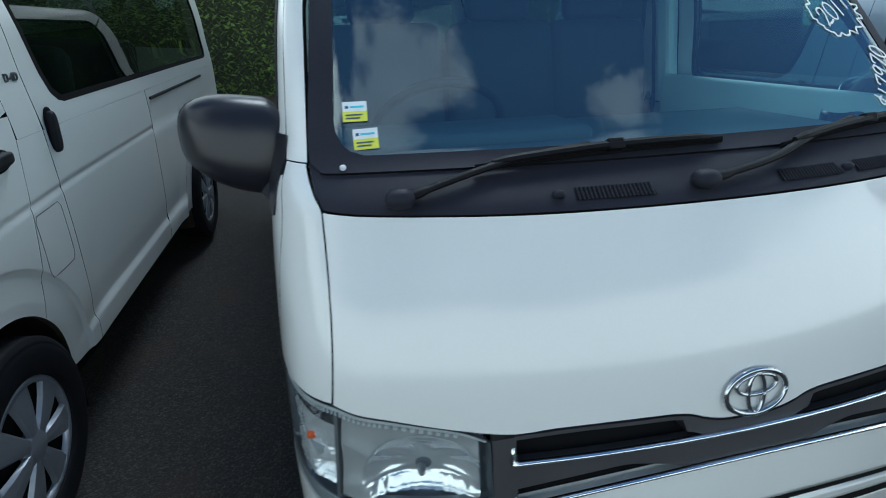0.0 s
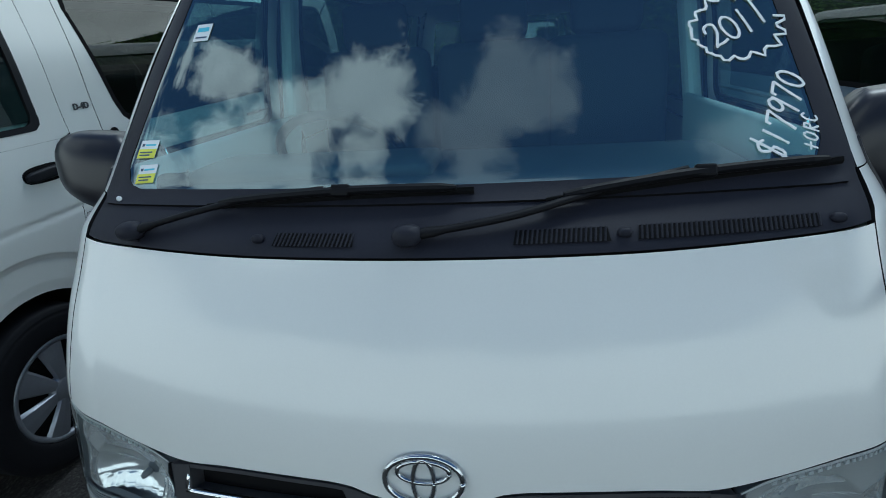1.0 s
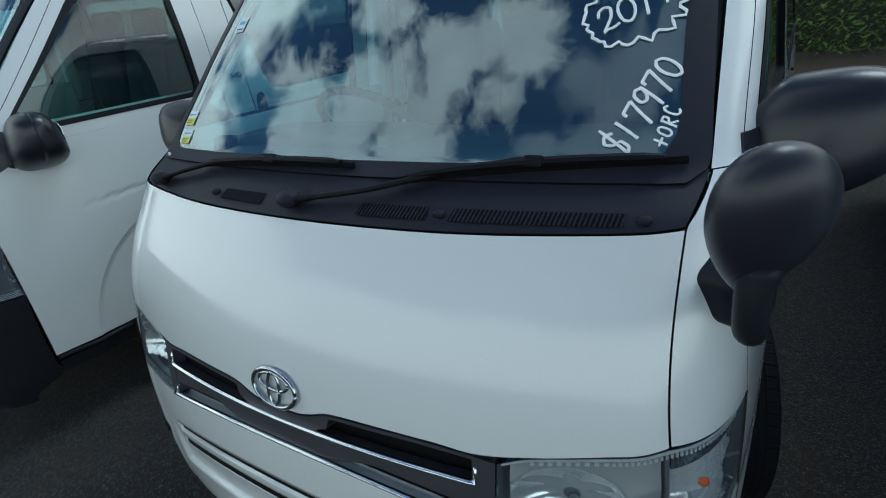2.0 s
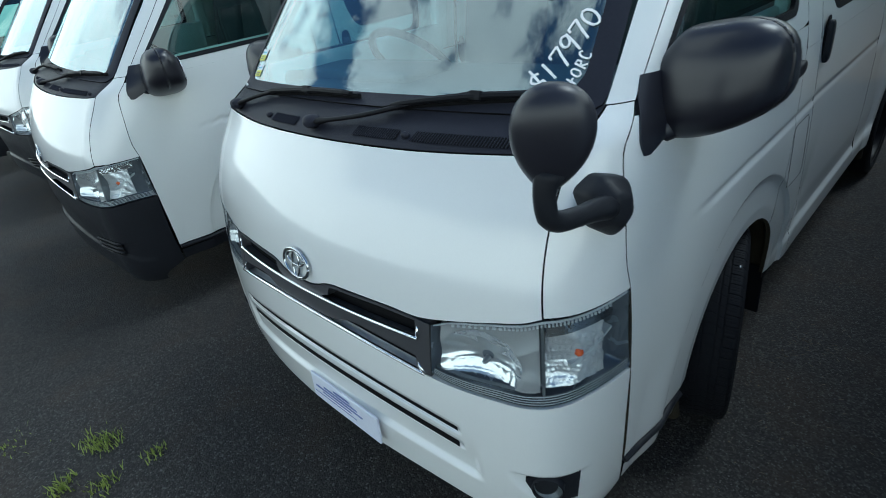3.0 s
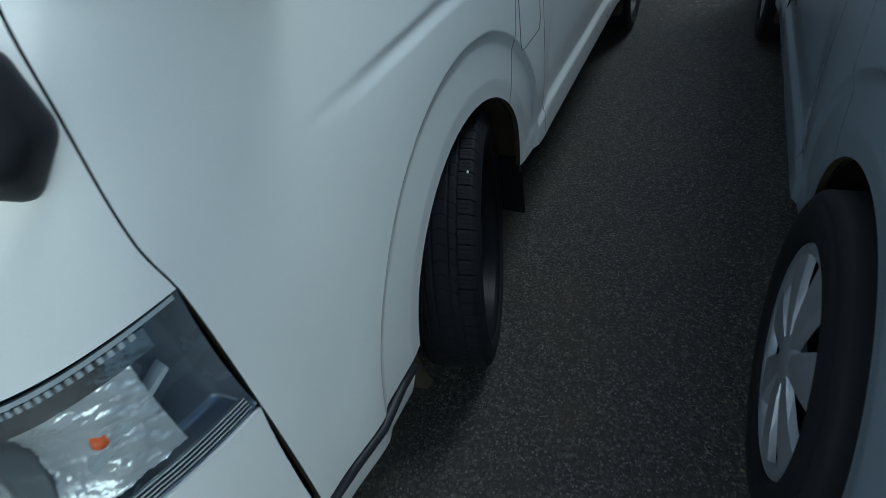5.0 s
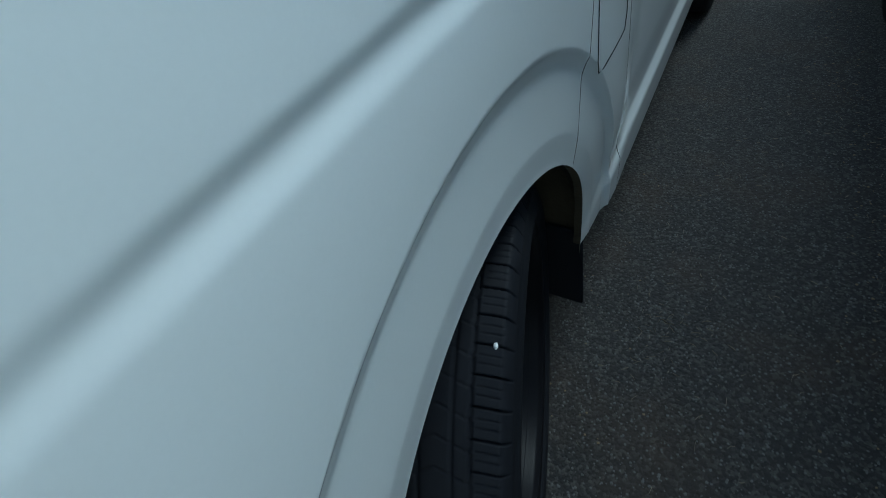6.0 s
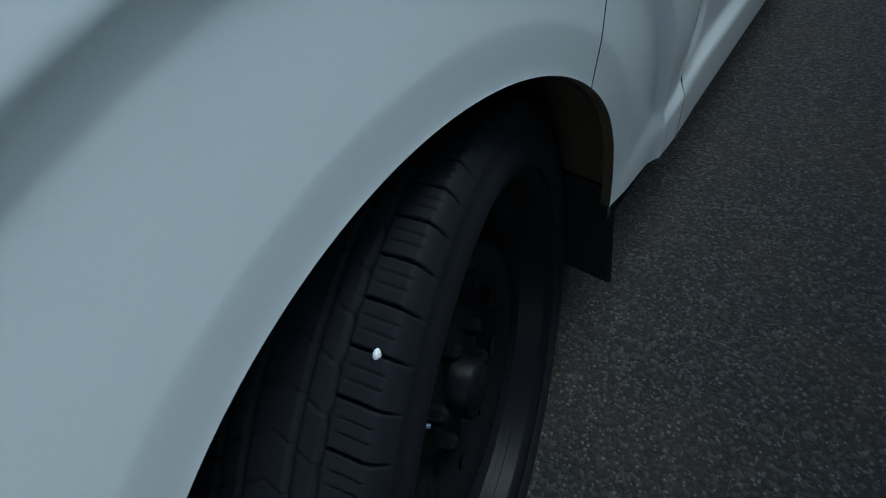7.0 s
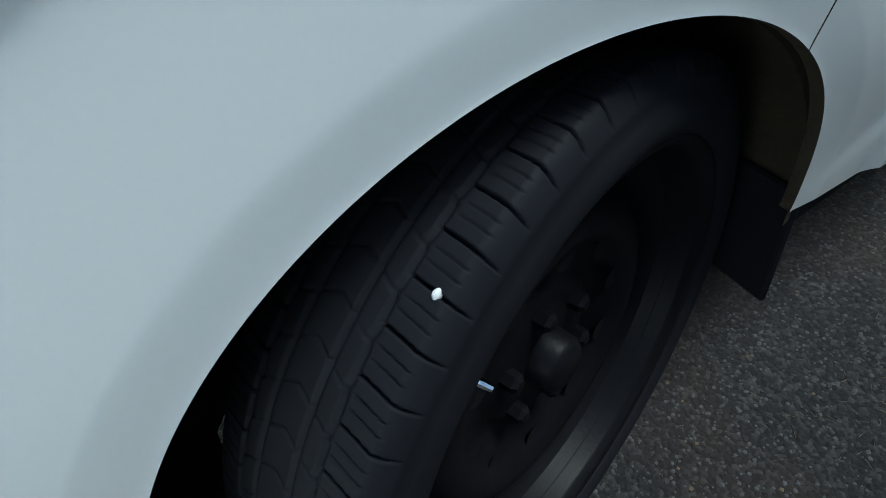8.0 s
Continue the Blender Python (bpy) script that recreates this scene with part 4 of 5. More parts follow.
        def dish(p):
            dx, dz = (p[..., 0] - .602) / 1.24, p[..., 2] - .756
            r = np.hypot(dx, dz)
            a = np.arctan2(dz, dx)
            d = .012 + .044 * (1 - np.clip(r / .080, 0, 1) ** 2)
            d = d + .0042 * np.abs(np.sin(4.5 * a + .6)) * step(.012, .05, r) * (dz > -.015)
            d = d + .0030 * np.sin(dx * 420) * step(.02, .05, r) * (1 - step(.074, .08, r)) * (dz <= -.015)
            return d - .004 * step(.078, .082, r) + .0016 * np.sin(p[..., 2] * 900) * (1 - step(.71, .722, p[..., 2]))
        bowl("main_reflector", m0, dish, FLUTED, lamp, s, "bright fluted headlamp reflector")
        p, _ = skin_at(s * .606, .752, -.046)
        out_dir = Vector((s * .12, -1, 0)).to_track_quat("X", "Z").to_matrix().to_4x4()
        m = Matrix.Translation(p) @ out_dir
        part("main_bulb", lathe([(-.004, .008), (.010, .007), (.016, .005), (.018, 0)], 16, m), LAMPGREY, lamp, smooth=True)
        patch("reflector_frame", [inset(.150)[1:mid], inset(.165)[1:mid]], 1, skin, REFLECTOR, lamp, s, off=-.008, thick=.012, rim=LAMPGREY)
        patch("reflector_frame", [inset(.945)[4:mid], inset(.965)[4:mid]], 1, skin, REFLECTOR, lamp, s, off=-.008, thick=.012, rim=REFLECTOR)
        col = lambda i, f0, f1, w: [np.array([inset(f)[i] for f in np.linspace(f0, f1, 8)]), np.array([inset(f)[i] * (1 - w) + inset(f)[i + 1] * w for f in np.linspace(f0, f1, 8)])]
        patch("lamp_divider", col(mid - 2, .02, .97, 1.6), 2, skin, LAMPGREY, lamp, s, off=-.004, thick=.045, rim=LAMPGREY)
        # indicator: a crinkled cup with an amber bulb, a bright brow above, a fin beside
        i0 = cell(mid, 79, .16, .82, 41)

        def cup(p):
            q = skin(np.array(uy(.285, .788)), np.array(.788))
            r = np.sqrt(((p - q) ** 2).sum(-1))
            k = np.sin(p[..., 0] * 420 + 2 * np.sin(p[..., 2] * 260)) * np.sin(p[..., 2] * 380 + p[..., 1] * 300)
            return .012 + .032 * (1 - np.clip(r / .082, 0, 1) ** 2) + .0030 * k
        bowl("indicator_reflector", i0, cup, CRINKLED, lamp, s, "crinkled silvery indicator reflector")
        p, nor = skin_at(s * .797, .800, -.020)
        q = nor.to_track_quat("X", "Z").to_matrix().to_4x4()
        part("indicator_bulb", lathe([(-.012, .007), (.0, .0095), (.008, .0085), (.012, .0045), (.013, 0)], 16, Matrix.Translation(p) @ q), AMBER, lamp, "amber indicator bulb", smooth=True)
        patch("brow_strip", [inset(.80)[mid + 1:84], inset(.93)[mid + 1:84]], 3, skin, REFLECTOR, lamp, s, off=-.010, thick=.02, rim=LAMPSHELL, label="bright brow strip")
        patch("side_fin", [np.array([fy(y, .775 + .5 * (y - .34)) for y in np.linspace(.325, .435, 12)]), np.array([fy(y, .786 + .45 * (y - .34)) for y in np.linspace(.325, .435, 12)])], 1, skin, RIDGE, lamp, s, off=-.012, thick=.02, rim=RIDGE)
        # fine ridges along the foot and a toothed line along the brow of the lens
        for k in range(4):
            patch("lens_ridge", [inset(.020 + .032 * k)[1:-1], inset(.034 + .032 * k)[1:-1]], 1, skin, RIDGE, lamp, s, off=-.002, thick=.004, rim=LAMPGREY)
        patch("lens_edge", [inset(.965)[1:-1], inset(.992)[1:-1]], 1, skin, RIDGE, lamp, s, off=-.002, thick=.004, rim=LAMPGREY)
        for k in range(37):
            c0 = 8 + 2 * k
            patch("lens_tooth", [inset(.925)[c0:c0 + 2], inset(.958)[c0:c0 + 2]], 1, skin, RIDGE, lamp, s, off=-.002, thick=.003, rim=RIDGE)

    # cowl, wipers and windscreen
    ca = smooth_path([fx(x, z) for x, z in ((-.718, 1.199), (-.6, 1.190), (-.3, 1.1845), (0, 1.1845), (.3, 1.1845), (.6, 1.190), (.718, 1.199))], 61)
    cb = smooth_path([fx(x, z) for x, z in ((-.735, 1.262), (-.6, 1.25), (-.3, 1.247), (0, 1.246), (.3, 1.247), (.6, 1.25), (.735, 1.262))], 61)
    cowl = patch("cowl", [ca, cb], 8, skin, COWL, root, off=-.004, thick=.02, label="weathered dark plastic cowl below the windscreen")
    for x0, x1 in ((-.28, -.127), (.144, .300), (.342, .633)):
        va, vb = np.array([fx(x, 1.1985) for x in np.linspace(x0, x1, 12)]), np.array([fx(x, 1.2145) for x in np.linspace(x0 + .004, x1 - .004, 12)])
        # dark sheet under the slats, painted shade where the cowl isn't cut
        vent = patch("air_vent", [va, vb], 2, skin, GAP, cowl, off=-.002, thick=0)
        sm = None
        for x in np.arange(x0 + .006, x1 - .003, .0078 if fine else .0115):
            p0, n0 = skin_at(x, 1.1985, -.001)
            p1, _ = skin_at(x + .003, 1.2145, -.001)
            part("vent_slat", tube([p0, p1], .0018 if fine else .0026, 4, .8), COWL, vent)
    for x in (-.31, .322, .66):
        p, nor = skin_at(x, 1.207, -.001)
        dome("washer_nozzle", (.012, .009, .008), 2.5, Matrix.Translation(p), COWL, cowl, n=16)
    for knots, b0, b1, lift in ((((-.585, 1.206), (-.45, 1.232), (-.30, 1.256), (-.21, 1.266)), (-.44, 1.241), (.075, 1.258), .010),
                                (((-.030, 1.206), (.14, 1.222), (.30, 1.250), (.44, 1.275)), (.20, 1.240), (.700, 1.272), .010)):
        w = new("wiper", None)
        w.parent = root
        arm = [skin_at(x, z, lift + .005 * math.sin(math.pi * k / 23))[0] for k, (x, z) in enumerate(smooth_path(knots, 24))]
        part("wiper_arm", tube(arm, [.015] * 3 + [.0105] * 13 + [.007] * 8, 8, .6), WIPER, w, smooth=True)
        dome("wiper_pivot", (.026, .024, .018), 2.4, Matrix.Translation(skin_at(*knots[0], .012)[0]), COWL, w, n=20)
        bl = [skin_at(b0[0] + (b1[0] - b0[0]) * k, b0[1] + (b1[1] - b0[1]) * k + .004 * math.sin(math.pi * k), .008)[0] for k in np.linspace(0, 1, 18)]
        part("blade_rubber", tube(bl, .0045, 6, 1.6), GAP, w)
        br = [p + Vector((0, -.006, .007 + .005 * math.sin(math.pi * k / 17))) for k, p in enumerate(bl)]
        part("blade_frame", tube(br[1:-1], [.006] + [.0105] * 14 + [.006], 8, .8), WIPER, w)
        part("blade_clip", box(.035, .018, .022, .004, Matrix.Translation(br[9]) @ pose(0, 0, 0, -30)), WIPER, w)

    def pane(z0, z1, xb, xt, r):
        pts = []
        for cx, cz, a0 in ((1, z1 - r, 0), (-1, z1 - r, 90), (-1, z0 + r, 180), (1, z0 + r, 270)):
            for k in range(7):
                a = radians(a0 + 15 * k)
                z = cz + r * math.sin(a)
                half = np.interp(z, [1.25, 1.52, 1.80], [xb, (xb + xt) / 2 + .008, xt])
                pts.append((cx * (half - r) + r * math.cos(a), z))
        pts.append(pts[0])
        return np.array([fx(*p) for p in straight_path(pts, 161)])
    seal_o, seal_i = pane(1.246, 1.802, .735, .660, .03), pane(1.270, 1.775, .686, .616, .055)
    patch("windscreen_surround", [seal_o, seal_i], 4, skin, COWL, root, off=.0012, thick=.01, closed=True, label="black windscreen border")
    wa, wb = np.array([fx(x, 1.264) for x in np.linspace(-.700, .700, 70)]), np.array([fx(x, 1.790) for x in np.linspace(-.630, .630, 70)])
    ws = patch("windscreen", [wa, wb], 40, skin, SCREEN, root, thick=0)
    ws.visible_shadow = False
    # cabin
    part("dashboard", box(1.38, .50, .26, .06, pose(0, .84, 1.10), 4), DASH, root, "grey dashboard", smooth=True)
    part("dashboard_lid", box(.62, .22, .05, .02, pose(-.36, .83, 1.235), 3), DASH, root, smooth=True)
    part("cabin_shelf", box(1.30, .22, .02, .005, pose(0, .62, 1.195, 4)), DASH, root)
    ring = [Matrix.Translation((-.37, 1.05, 1.22)) @ Matrix.Rotation(radians(-48), 4, "X") @ Vector((.185 * math.cos(a), .185 * math.sin(a), 0)) for a in np.linspace(0, 2 * math.pi, 40)]
    part("steering_wheel", tube(ring, .014, 8), BLACK, root, smooth=True)
    part("steering_column", tube([(-.37, 1.06, 1.21), (-.37, .90, 1.08)], .035, 10), BLACK, root)
    for x in (-.42, .05, .47):
        seat = new("front_seat", None)
        seat.parent = root
        part("seat_cushion", box(.44, .46, .16, .05, pose(x, 1.42, .92), 3), CLOTH, seat, smooth=True)
        part("seat_back", box(.44, .13, .60, .05, pose(x, 1.68, 1.22, -12), 3), CLOTH, seat, smooth=True)
        part("headrest", box(.26, .09, .17, .035, pose(x, 1.76, 1.60, -8), 3), CLOTH, seat, smooth=True)
    for x in (-1, 1):
        part("door_trim", box(.03, .95, .44, .012, pose(x * .745, 1.10, 1.08, 0, x * -4), 2), TRIM, root, "pale inner door panel", smooth=True)
        part("door_pull", box(.05, .40, .05, .015, pose(x * .705, 1.08, 1.10), 2), DASH, root, smooth=True)
    part("engine_cover", box(1.5, 1.2, .10, .03, pose(0, 1.4, .80), 2), DASH, root)
    part("roof_lining", box(1.30, 3.3, .02, .005, pose(0, 2.85, 1.86)), TRIM, root)
    part("cabin_floor", box(1.55, 2.6, .03, .0, pose(0, 3.3, .62)), DASH, root)
    for y in (2.45, 3.35):
        part("rear_bench", box(1.3, .14, .62, .05, pose(0, y, 1.08, -10), 3), CLOTH, root, smooth=True)
    for x in (-.70, .70):
        part("rear_view_trim", box(.05, .09, .66, .02, pose(x * 1.03, 1.59, 1.50, 0, -x * 12)), TRIM, root)
    part("interior_mirror", box(.24, .03, .07, .012, pose(-.02, .98, 1.70, 20), 2), BLACK, root)

    if arm_mirror:
        am = new("corner_mirror", None)
        am.parent = root
        base = Matrix.Translation((.790, .440, 1.100)) @ Vector((.93, -.38, .10)).to_track_quat("Z", "Y").to_matrix().to_4x4()
        bm = bmesh.new()
        five = [(-.050, .036), (-.010, .062), (.046, .046), (.050, -.020), (.006, -.066), (-.046, -.030)]
        r0, r1, r2 = ([bm.verts.new((x * k, y * k, h)) for x, y in five] for k, h in ((1.0, -.03), (1.0, .016), (.50, .052)))
        for p, q in ((r0, r1), (r1, r2)):
            for k in range(6):
                bm.faces.new((p[k], p[(k + 1) % 6], q[(k + 1) % 6], q[k]))
        bm.faces.new(r2)
        bmesh.ops.recalc_face_normals(bm, faces=bm.faces)
        bmesh.ops.bevel(bm, geom=[k for k in bm.edges if len(k.link_faces) == 2], offset=.011, segments=4, affect="EDGES", profile=.5)
        bm.transform(base)
        part("mirror_base", bm, BLACK, am, "rounded black corner mirror base", smooth=True)
        pts = smooth_path([(.812, .41, 1.112), (.816, .35, 1.129), (.818, .29, 1.143), (.818, .240, 1.157), (.817, .214, 1.181), (.816, .212, 1.212), (.818, .224, 1.245)], 24)
        part("mirror_arm", tube([tuple(p) for p in pts], [.024 - .006 * min(1, k / 8) for k in range(20)] + [.018, .019, .022, .026], 14, 1, (.3, 1, .3)), BLACK, am, smooth=True)
        tilt = Matrix.Translation((.820, .232, 1.302)) @ pose(0, 0, 0, 10, 6, 35)
        dome("mirror_head", (.062, .042, .076), 2.15, tilt, SATIN, am, "egg-shaped dark mirror head", 40, lambda p: Vector((p.x * (1 + .08 * p.z / .078 - (.42 if p.z < 0 else .04) * (p.z / .078) ** 2), p.y * (1 - (.35 if p.z < 0 else 0) * (p.z / .078) ** 2), p.z * (1.28 if p.z < 0 else 1))))
        dome("mirror_face", (.044, .004, .060), 2.3, tilt @ pose(0, .034, 0), CHROME, am, "", 24)
    if marked:
        # dealer's figures on the glass, service labels
        handwriting("year_marking", "2011", .060, .036, on_nose(.572, 1.508, .0025, 33), ws)
        zig = []
        m2 = on_nose(.570, 1.502, .0025, 30)
        for k in range(61):
            a = 2 * math.pi * k / 60
            r = .080 + .007 * (1 if k % 4 < 2 else -1) * (.5 + .5 * math.sin(k * 2.1)) + .006 * math.sin(k * 1.7)
            zig.append(m2 @ Vector((r * 1.12 * math.cos(a), r * .92 * math.sin(a), 0)))
        part("jagged_ring", tube(zig[4:59], .0031, 6, .3, m2.col[2][:3]), PEN, ws)
        handwriting("price_marking", "$17970", .050, .0325, on_nose(.618, 1.352, .0025, 70), ws)
        handwriting("price_marking", "+ORC", .028, .0200, on_nose(.661, 1.322, .0025, 80), ws, .0021)
        for x, z, t in ((-.637, 1.341, -4), (-.624, 1.296, -2)):
            m = on_nose(x, z, .002, t)
            lb = part("windscreen_label", box(.046, .044, .0006, 0, m), PAPER, ws, "small white and yellow service label")
            part("label_band", box(.046, .022, .0006, 0, m @ pose(0, -.011, .0007)), YELLOW, lb)
            part("label_bar", box(.026, .004, .0006, 0, m @ pose(.004, .010, .0008)), CYAN, lb)
            part("label_bar", box(.006, .006, .0006, 0, m @ pose(-.015, .010, .0008)), INK, lb)
            part("label_bar", box(.032, .003, .0006, 0, m @ pose(-.002, -.008, .0014)), INK, lb)
            part("label_bar", box(.026, .003, .0006, 0, m @ pose(-.004, -.015, .0014)), INK, lb)
        m = on_nose(-.574, 1.573, .002, -4)
        lb = part("windscreen_label", box(.042, .05, .0006, 0, m), PAPER, ws, "pale registration label")
        part("label_bar", box(.03, .004, .0006, 0, m @ pose(0, -.015, .0008)), INK, lb)
        part("label_bar", box(.03, .012, .0006, 0, m @ pose(0, .008, .0008)), CYAN, lb)
        dome("screw_cap", (.006, .004, .006), 2.2, Matrix.Translation(skin_at(-.672, 1.252, .004)[0]), PAPER, ws, n=12)
    if badge:
        m = on_side(1.70, 1.335, 1, .002)
        bd = writing("engine_badge", "D-4D", .034, m, GRILLE, root, 1.0, .002, bold=.0008)
    root.matrix_basis = at
    return root


# ---- the yard ----
def ground_material():
    """Worn asphalt: a dark binder with paler chips standing out of it, broad brown dust stains."""
    m = material("dark_asphalt", (.0265, .0252, .0245), .9, spots=.40, size=1.3, fine=.55, fine_size=85, rough_var=.15)
    n, l = m.node_tree.nodes, m.node_tree.links
    b = n["Principled BSDF"]
    b.inputs["Specular IOR Level"].default_value = .3
    base = b.inputs["Base Color"].links[0].from_socket
    tc = n.new("ShaderNodeTexCoord")
    chips, pick, chip_ramp, mix = n.new("ShaderNodeTexVoronoi"), n.new("ShaderNodeTexNoise"), n.new("ShaderNodeValToRGB"), n.new("ShaderNodeMixRGB")
    chips.inputs["Scale"].default_value = 150
    pick.inputs["Scale"].default_value, pick.inputs["Detail"].default_value, pick.inputs["Roughness"].default_value = 70, 7, .8
    grey, shade = n.new("ShaderNodeSeparateXYZ"), n.new("ShaderNodeMath")
    l.new(tc.outputs["Object"], chips.inputs["Vector"])
    l.new(tc.outputs["Object"], pick.inputs["Vector"])
    l.new(chips.outputs["Color"], grey.inputs[0])
    shade.operation = "MULTIPLY"
    l.new(grey.outputs["X"], shade.inputs[0])
    l.new(pick.outputs["Fac"], shade.inputs[1])
    l.new(shade.outputs[0], chip_ramp.inputs["Fac"])
    chip_ramp.color_ramp.elements[0].position, chip_ramp.color_ramp.elements[0].color = .25, (0, 0, 0, 1)
    chip_ramp.color_ramp.elements[1].position, chip_ramp.color_ramp.elements[1].color = .78, (1, 1, 1, 1)
    mix.inputs[2].default_value = (.108, .100, .092, 1)
    l.new(chip_ramp.outputs["Color"], mix.inputs[0])
    l.new(base, mix.inputs[1])
    st, sr, m2 = n.new("ShaderNodeTexNoise"), n.new("ShaderNodeValToRGB"), n.new("ShaderNodeMixRGB")
    st.inputs["Scale"].default_value, st.inputs["Detail"].default_value = 3.2, 8
    l.new(tc.outputs["Object"], st.inputs["Vector"])
    l.new(st.outputs["Fac"], sr.inputs["Fac"])
    sr.color_ramp.elements[0].position, sr.color_ramp.elements[1].position = .50, .72
    sr.color_ramp.elements[1].color = (.4, .4, .4, 1)
    m2.inputs[2].default_value = (.058, .040, .027, 1)
    l.new(sr.outputs["Color"], m2.inputs[0])
    l.new(mix.outputs[0], m2.inputs[1])
    l.new(m2.outputs[0], b.inputs["Base Color"])
    # relief: chips and small hollows
    add, bp = n.new("ShaderNodeMath"), n.new("ShaderNodeBump")
    add.operation = "MULTIPLY_ADD"
    add.inputs[1].default_value = -.6
    l.new(chips.outputs["Distance"], add.inputs[0])
    l.new(pick.outputs["Fac"], add.inputs[2])
    bp.inputs["Strength"].default_value, bp.inputs["Distance"].default_value = 1.0, .007
    l.new(add.outputs[0], bp.inputs["Height"])
    l.new(bp.outputs["Normal"], b.inputs["Normal"])
    return m


ASPHALT = ground_material()
DIRT = material("dry_brown_earth", (.105, .073, .043), .95, spots=.35, size=1.6, fine=.3, fine_size=60, bump=1, bump_size=60)
LEAF = material("hedge_leaf", (.16, .27, .035), .6, spots=.5, size=1.5, fine=.3, fine_size=15)
GRASS = material("grass_blade", (.20, .25, .045), .7, spots=.3, size=30)
DRY = material("dry_leaf_litter", (.13, .095, .055), .9, spots=.4, size=30)
GRIT = material("loose_grit", (.085, .083, .08), .9, spots=.5, size=40)
WIRE = material("galvanised_wire", (.12, .125, .125), .6, metal=.5, spots=.15, size=4)
# dark green that stands for the shade deep in the hedge
HEDGE_SHADE = material("hedge_inner_shade", (.03, .042, .014), .95, spots=.4, size=3)


def ground():
    """One sheet to the horizon, that climbs a low bank behind the vans."""
    xs = np.r_[-400, -120, -40, np.linspace(-16, 12, 57), 40, 120, 400]
    ys = np.r_[-400, -120, -40, np.linspace(-8, 4.8, 14), np.linspace(5.0, 8.6, 14), 12, 30, 120, 400]
    v, f, which = [], [], []
    for y in ys:
        for x in xs:
            rise = .09 * min(1, max(0, (-1.5 - x) / 1.9)) * float(step(-2, 0, y)) + .028 * min(5.2, max(0, y)) * min(1, max(0, (-1.0 - x) / .7))
            v.append((x, y, rise + (.62 - rise * .8) * float(step(5.2, 7.6, y))))
    n = len(xs)
    for i in range(len(ys) - 1):
        for j in range(n - 1):
            f.append((i * n + j, i * n + j + 1, (i + 1) * n + j + 1, (i + 1) * n + j))
            which.append(1 if ys[i] > 5.8 else 0)
    g = mesh_part("ground", v, f, [ASPHALT, DIRT], None, which=which)
    tagged(g, "dark worn asphalt yard with a dry earth bank behind", "ground", kind="structure")


ground()


def scatter(name, count, area, size, mat, label, category, seed, flat=.6, shape=5):
    rnd = random.Random(seed)
    v, f = [], []
    for _ in range(count):
        x, y = area(rnd)
        s = size * rnd.uniform(.4, 1.3)
        k = len(v)
        a0 = rnd.uniform(0, 6.28)
        for j in range(shape):
            a = a0 + 2 * math.pi * j / shape
            r = s * rnd.uniform(.7, 1.1)
            v.append((x + r * math.cos(a), y + r * math.sin(a), 0))
        z = s * flat * rnd.uniform(.6, 1.2)
        v.append((x + rnd.uniform(-.3, .3) * s, y + rnd.uniform(-.3, .3) * s, z))
        f += [(k + j, k + (j + 1) % shape, k + shape) for j in range(shape)]
    ob = mesh_part(name, v, f, mat, None, smooth=False)
    return tagged(ob, label, category, kind="stuff")


scatter("grit", 16000, lambda r: (r.uniform(.75, 1.65), r.uniform(-.4, 4.2)), .0030, GRIT, "loose grey grit on the asphalt", "grit", 3)
scatter("grit", 12000, lambda r: (r.uniform(-2.2, 1.2), r.uniform(-1.0, .6)), .0040, GRIT, "loose grey grit on the asphalt before the vans", "grit", 4)
scatter("leaf_litter", 240, lambda r: (r.gauss(1.10, .13), r.gauss(4.65, .30)), .010, DRY, "dry yellow-brown leaf litter between the vans", "leaf litter", 5, .3, 4)
scatter("leaf_litter", 260, lambda r: (1.52 - .07 * (k := r.uniform(0, 3.6)) + r.gauss(0, .05), 1.0 + k), .0045, DRY, "dry leaf bits along the blue-grey van", "leaf litter", 8, .3, 4)
scatter("leaf_litter", 220, lambda r: (r.choice((.88, 1.45, 1.5)) + r.gauss(0, .09), r.uniform(.7, 3.8)), .0035, DRY, "bits of dry grass on the asphalt", "leaf litter", 6, .3, 4)


STRAW = material("dry_straw", (.15, .12, .085), .8, spots=.3, size=20)


def straw(count, area, seed, label):
    """Single dry stalks lying on the ground."""
    rnd = random.Random(seed)
    v, f = [], []
    for _ in range(count):
        (x, y), a, long, w = area(rnd), rnd.uniform(0, 3.14), rnd.uniform(.003, .011), rnd.uniform(.0003, .0005)
        dx, dy = math.cos(a), math.sin(a)
        bow = rnd.uniform(-.25, .25) * long
        k = len(v)
        for q, b in ((-1, 0), (0, bow), (1, 0)):
            px, py = x + dx * long * q - dy * b, y + dy * long * q + dx * b
            v += [(px - dy * w, py + dx * w, .0005), (px, py, .0016 + .001 * (q == 0)), (px + dy * w, py - dx * w, .0005)]
        for i in (0, 3):
            f += [(k + i, k + i + 1, k + i + 4, k + i + 3), (k + i + 1, k + i + 2, k + i + 5, k + i + 4)]
    tagged(mesh_part("straw", v, f, STRAW, None, smooth=False), label, "straw", kind="stuff")


straw(60, lambda r: (r.gauss(.98, .06), r.gauss(1.72, .08)), 21, "dry straw on the asphalt by the mud flap")
straw(200, lambda r: (r.uniform(.85, 1.5), r.uniform(.9, 3.2)), 22, "scattered dry straw on the asphalt between the vans")


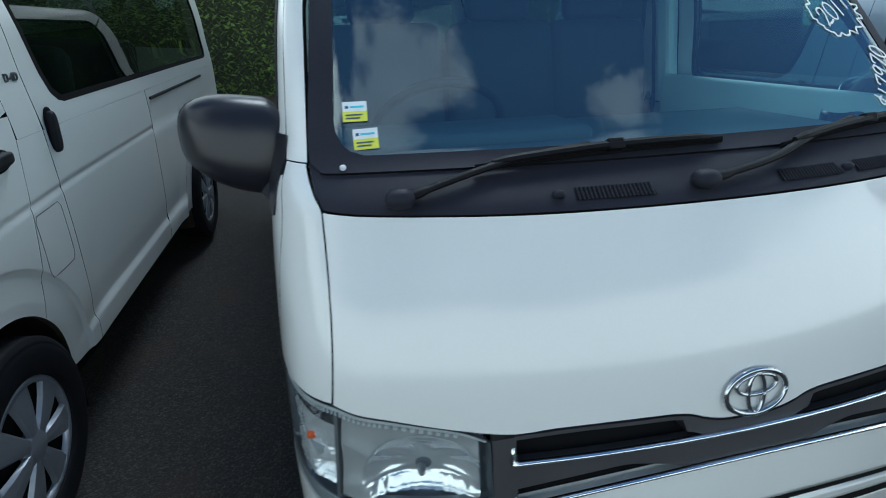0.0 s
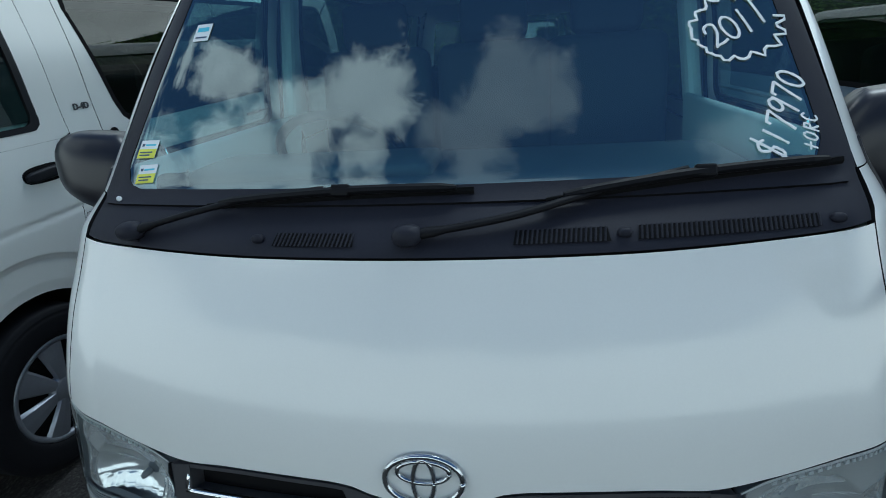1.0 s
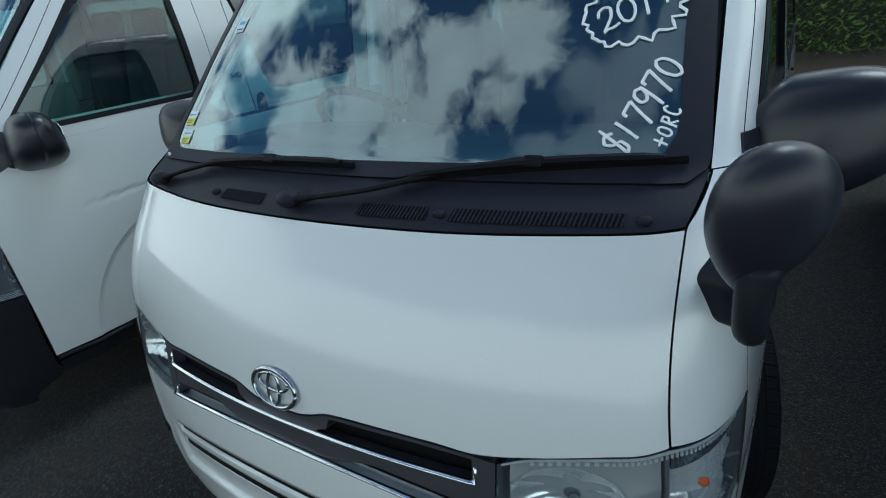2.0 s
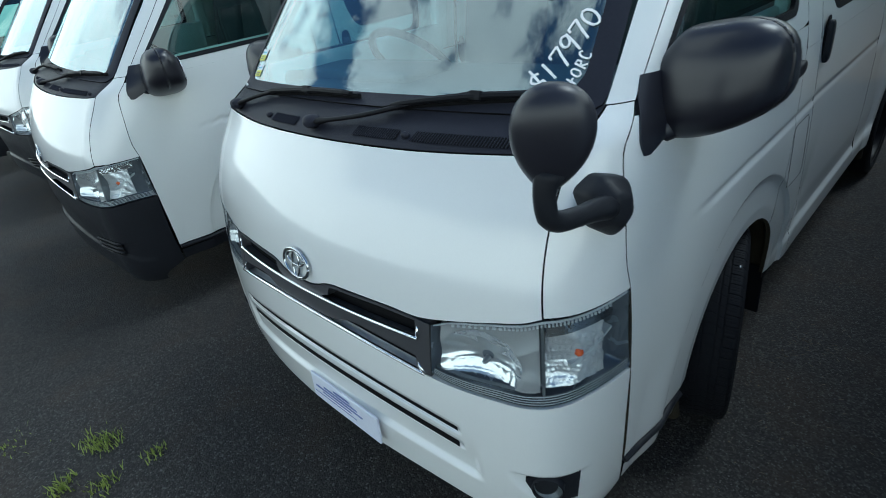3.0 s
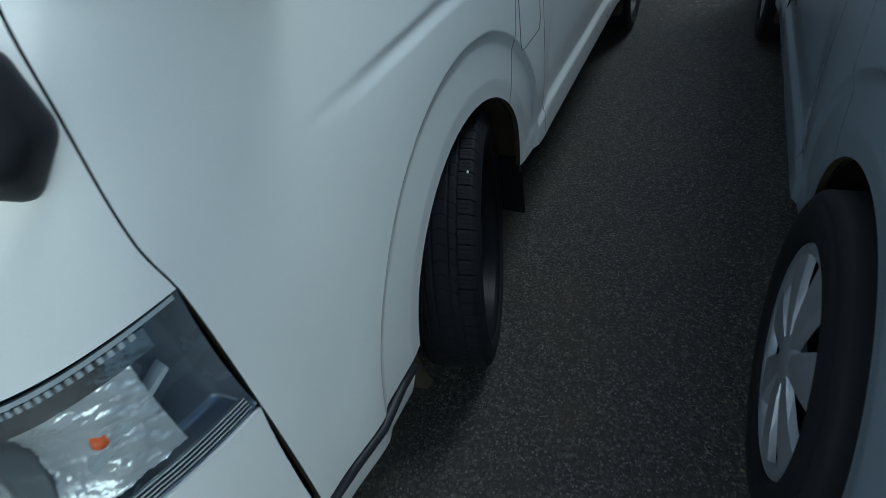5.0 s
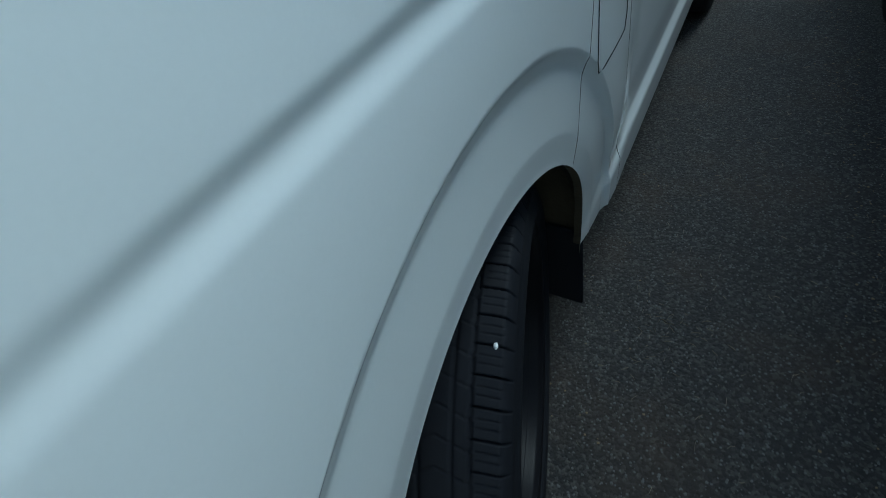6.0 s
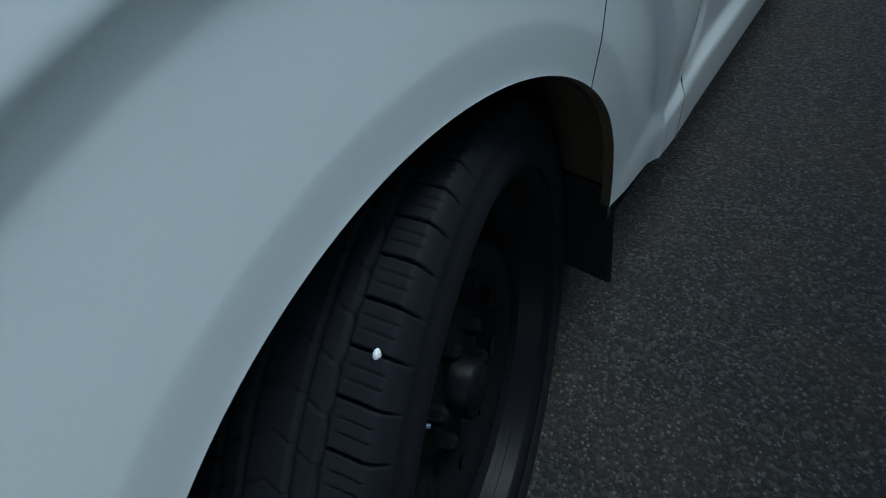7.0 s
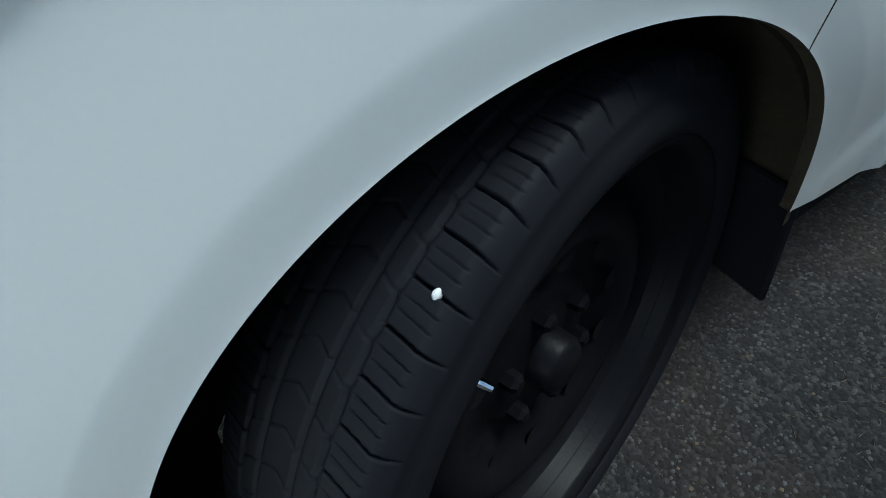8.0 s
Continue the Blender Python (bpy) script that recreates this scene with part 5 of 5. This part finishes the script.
def tuft(at, spread, blades, height, seed, label):
    rnd = random.Random(seed)
    v, f = [], []
    for _ in range(blades):
        x, y = at[0] + rnd.gauss(0, spread), at[1] + rnd.gauss(0, spread)
        a, h, w = rnd.uniform(0, 6.28), height * rnd.uniform(.4, 1.2), .0025
        dx, dy = math.cos(a), math.sin(a)
        k = len(v)
        lean = rnd.uniform(.2, .9) * h
        v += [(x - dy * w, y + dx * w, 0), (x + dy * w, y - dx * w, 0), (x + dx * lean * .4 - dy * w * .7, y + dy * lean * .4 + dx * w * .7, h * .6), (x + dx * lean * .4 + dy * w * .7, y + dy * lean * .4 - dx * w * .7, h * .6), (x + dx * lean, y + dy * lean, h)]
        f += [(k, k + 1, k + 3, k + 2), (k + 2, k + 3, k + 4)]
    tagged(mesh_part("grass_tuft", v, f, GRASS, None, smooth=False), label, "grass", "weeds in the asphalt", "stuff")


TUFTS = ((-.962, -.407, .032, 130, .036, "green grass tuft growing through the asphalt"), (-1.03, -.45, .028, 60, .028, "sparse green grass in the asphalt"),
         (-.735, -.290, .022, 60, .026, "small green grass tuft in the asphalt"), (-.866, -.594, .026, 100, .032, "green grass tuft growing through the asphalt"),
         (-.735, -.475, .026, 80, .028, "small green grass tuft in the asphalt"), (-1.31, -.69, .04, 40, .020, "sparse low weeds in the asphalt"))
for seed, (x, y, spread, blades, tall, words) in enumerate(TUFTS):
    tuft((x, y), spread, blades, tall, seed + 1, words)


def fence():
    fe = new("chain_link_fence", None)
    tagged(fe, "tall galvanised chain-link fence before a hedge", "fence")
    y, z0, z1, pitch = 7.75, .60, 2.7, .10
    bm = bmesh.new()
    for d in (1, -1):
        x = -9.0
        while x < 7:
            a, b = Vector((x, y + .004 * d, z0)), Vector((x + d * (z1 - z0), y + .004 * d, z1))
            k = tube([a, b], .0026, 3)
            me = bpy.data.meshes.new("wire")
            k.to_mesh(me)
            k.free()
            bm.from_mesh(me)
            bpy.data.meshes.remove(me)
            x += pitch
    tagged(part("wire_mesh", bm, WIRE, fe), kind="stuff")
    for x in (-7.6, -4.9, -2.2, .5, 3.2, 5.9):
        part("fence_post", tube([(x, y + .04, .4), (x, y + .04, 2.8)], .03, 12), WIRE, fe, smooth=True)
    part("fence_rail", tube([(-9, y + .04, 2.72), (8, y + .04, 2.72)], .022, 8), WIRE, fe, smooth=True)


fence()


def hedge():
    rnd = random.Random(11)
    root = new("hedge", None)
    tagged(root, "dense green hedge behind the fence", "hedge")
    # plain box behind the leaves, its dark colour painted as inner shade
    part("hedge_shade_core", box(20, .8, 3.4, .2, pose(-1, 9.3, 2.0), 3), HEDGE_SHADE, root)
    v, f = [], []
    for _ in range(26000):
        x, z = rnd.uniform(-9, 7), rnd.uniform(.5, 3.6)
        bulge = .28 * math.sin(x * 2.3 + 1.3 * math.sin(z * 2)) + .2 * math.sin(x * 5.1 + z * 3.7)
        y = 8.55 + bulge * .6 + rnd.uniform(-.12, .35)
        s = rnd.uniform(.025, .06)
        m = Euler((rnd.uniform(-.9, .9), rnd.uniform(-.9, .9), rnd.uniform(0, 6.28))).to_matrix()
        k = len(v)
        for q in ((-1, 0, 0), (0, -.42, .06), (1, 0, 0), (0, .42, .06)):
            w = m @ Vector(q) * s
            v.append((x + w.x, y + w.y, z + w.z))
        f += [(k, k + 1, k + 2, k + 3)]
    tagged(mesh_part("leaves", v, f, LEAF, root, smooth=False), kind="stuff")


hedge()


# ---- the vans ----
van("white_van", pose(.01, 0, 0), "white one-box van with chrome grille and priced windscreen", WHITE, WHITE, arm_mirror=True, covers=False, steer=16, marked=True, fine=True)
plain = van("white_van", pose(-2.522, -.137, .05, 1.6, 3.2, -1.9), "plain white van with black bumper and silver wheel covers", CREAM, BLACK, covers=True, badge=True)
van("blue_grey_van", pose(2.365, -.15, 0), "blue-grey metallic van with silver wheel covers", SILVER, SILVER, covers=1.08, mirror_move=(.07, .11, .045), tip=.05)
copy_thing(plain, pose(-4.95, -.05, .09, 1.5, 0, 1))
copy_thing(plain, pose(-7.4, -.2, .09, 1.5, 0, -1))
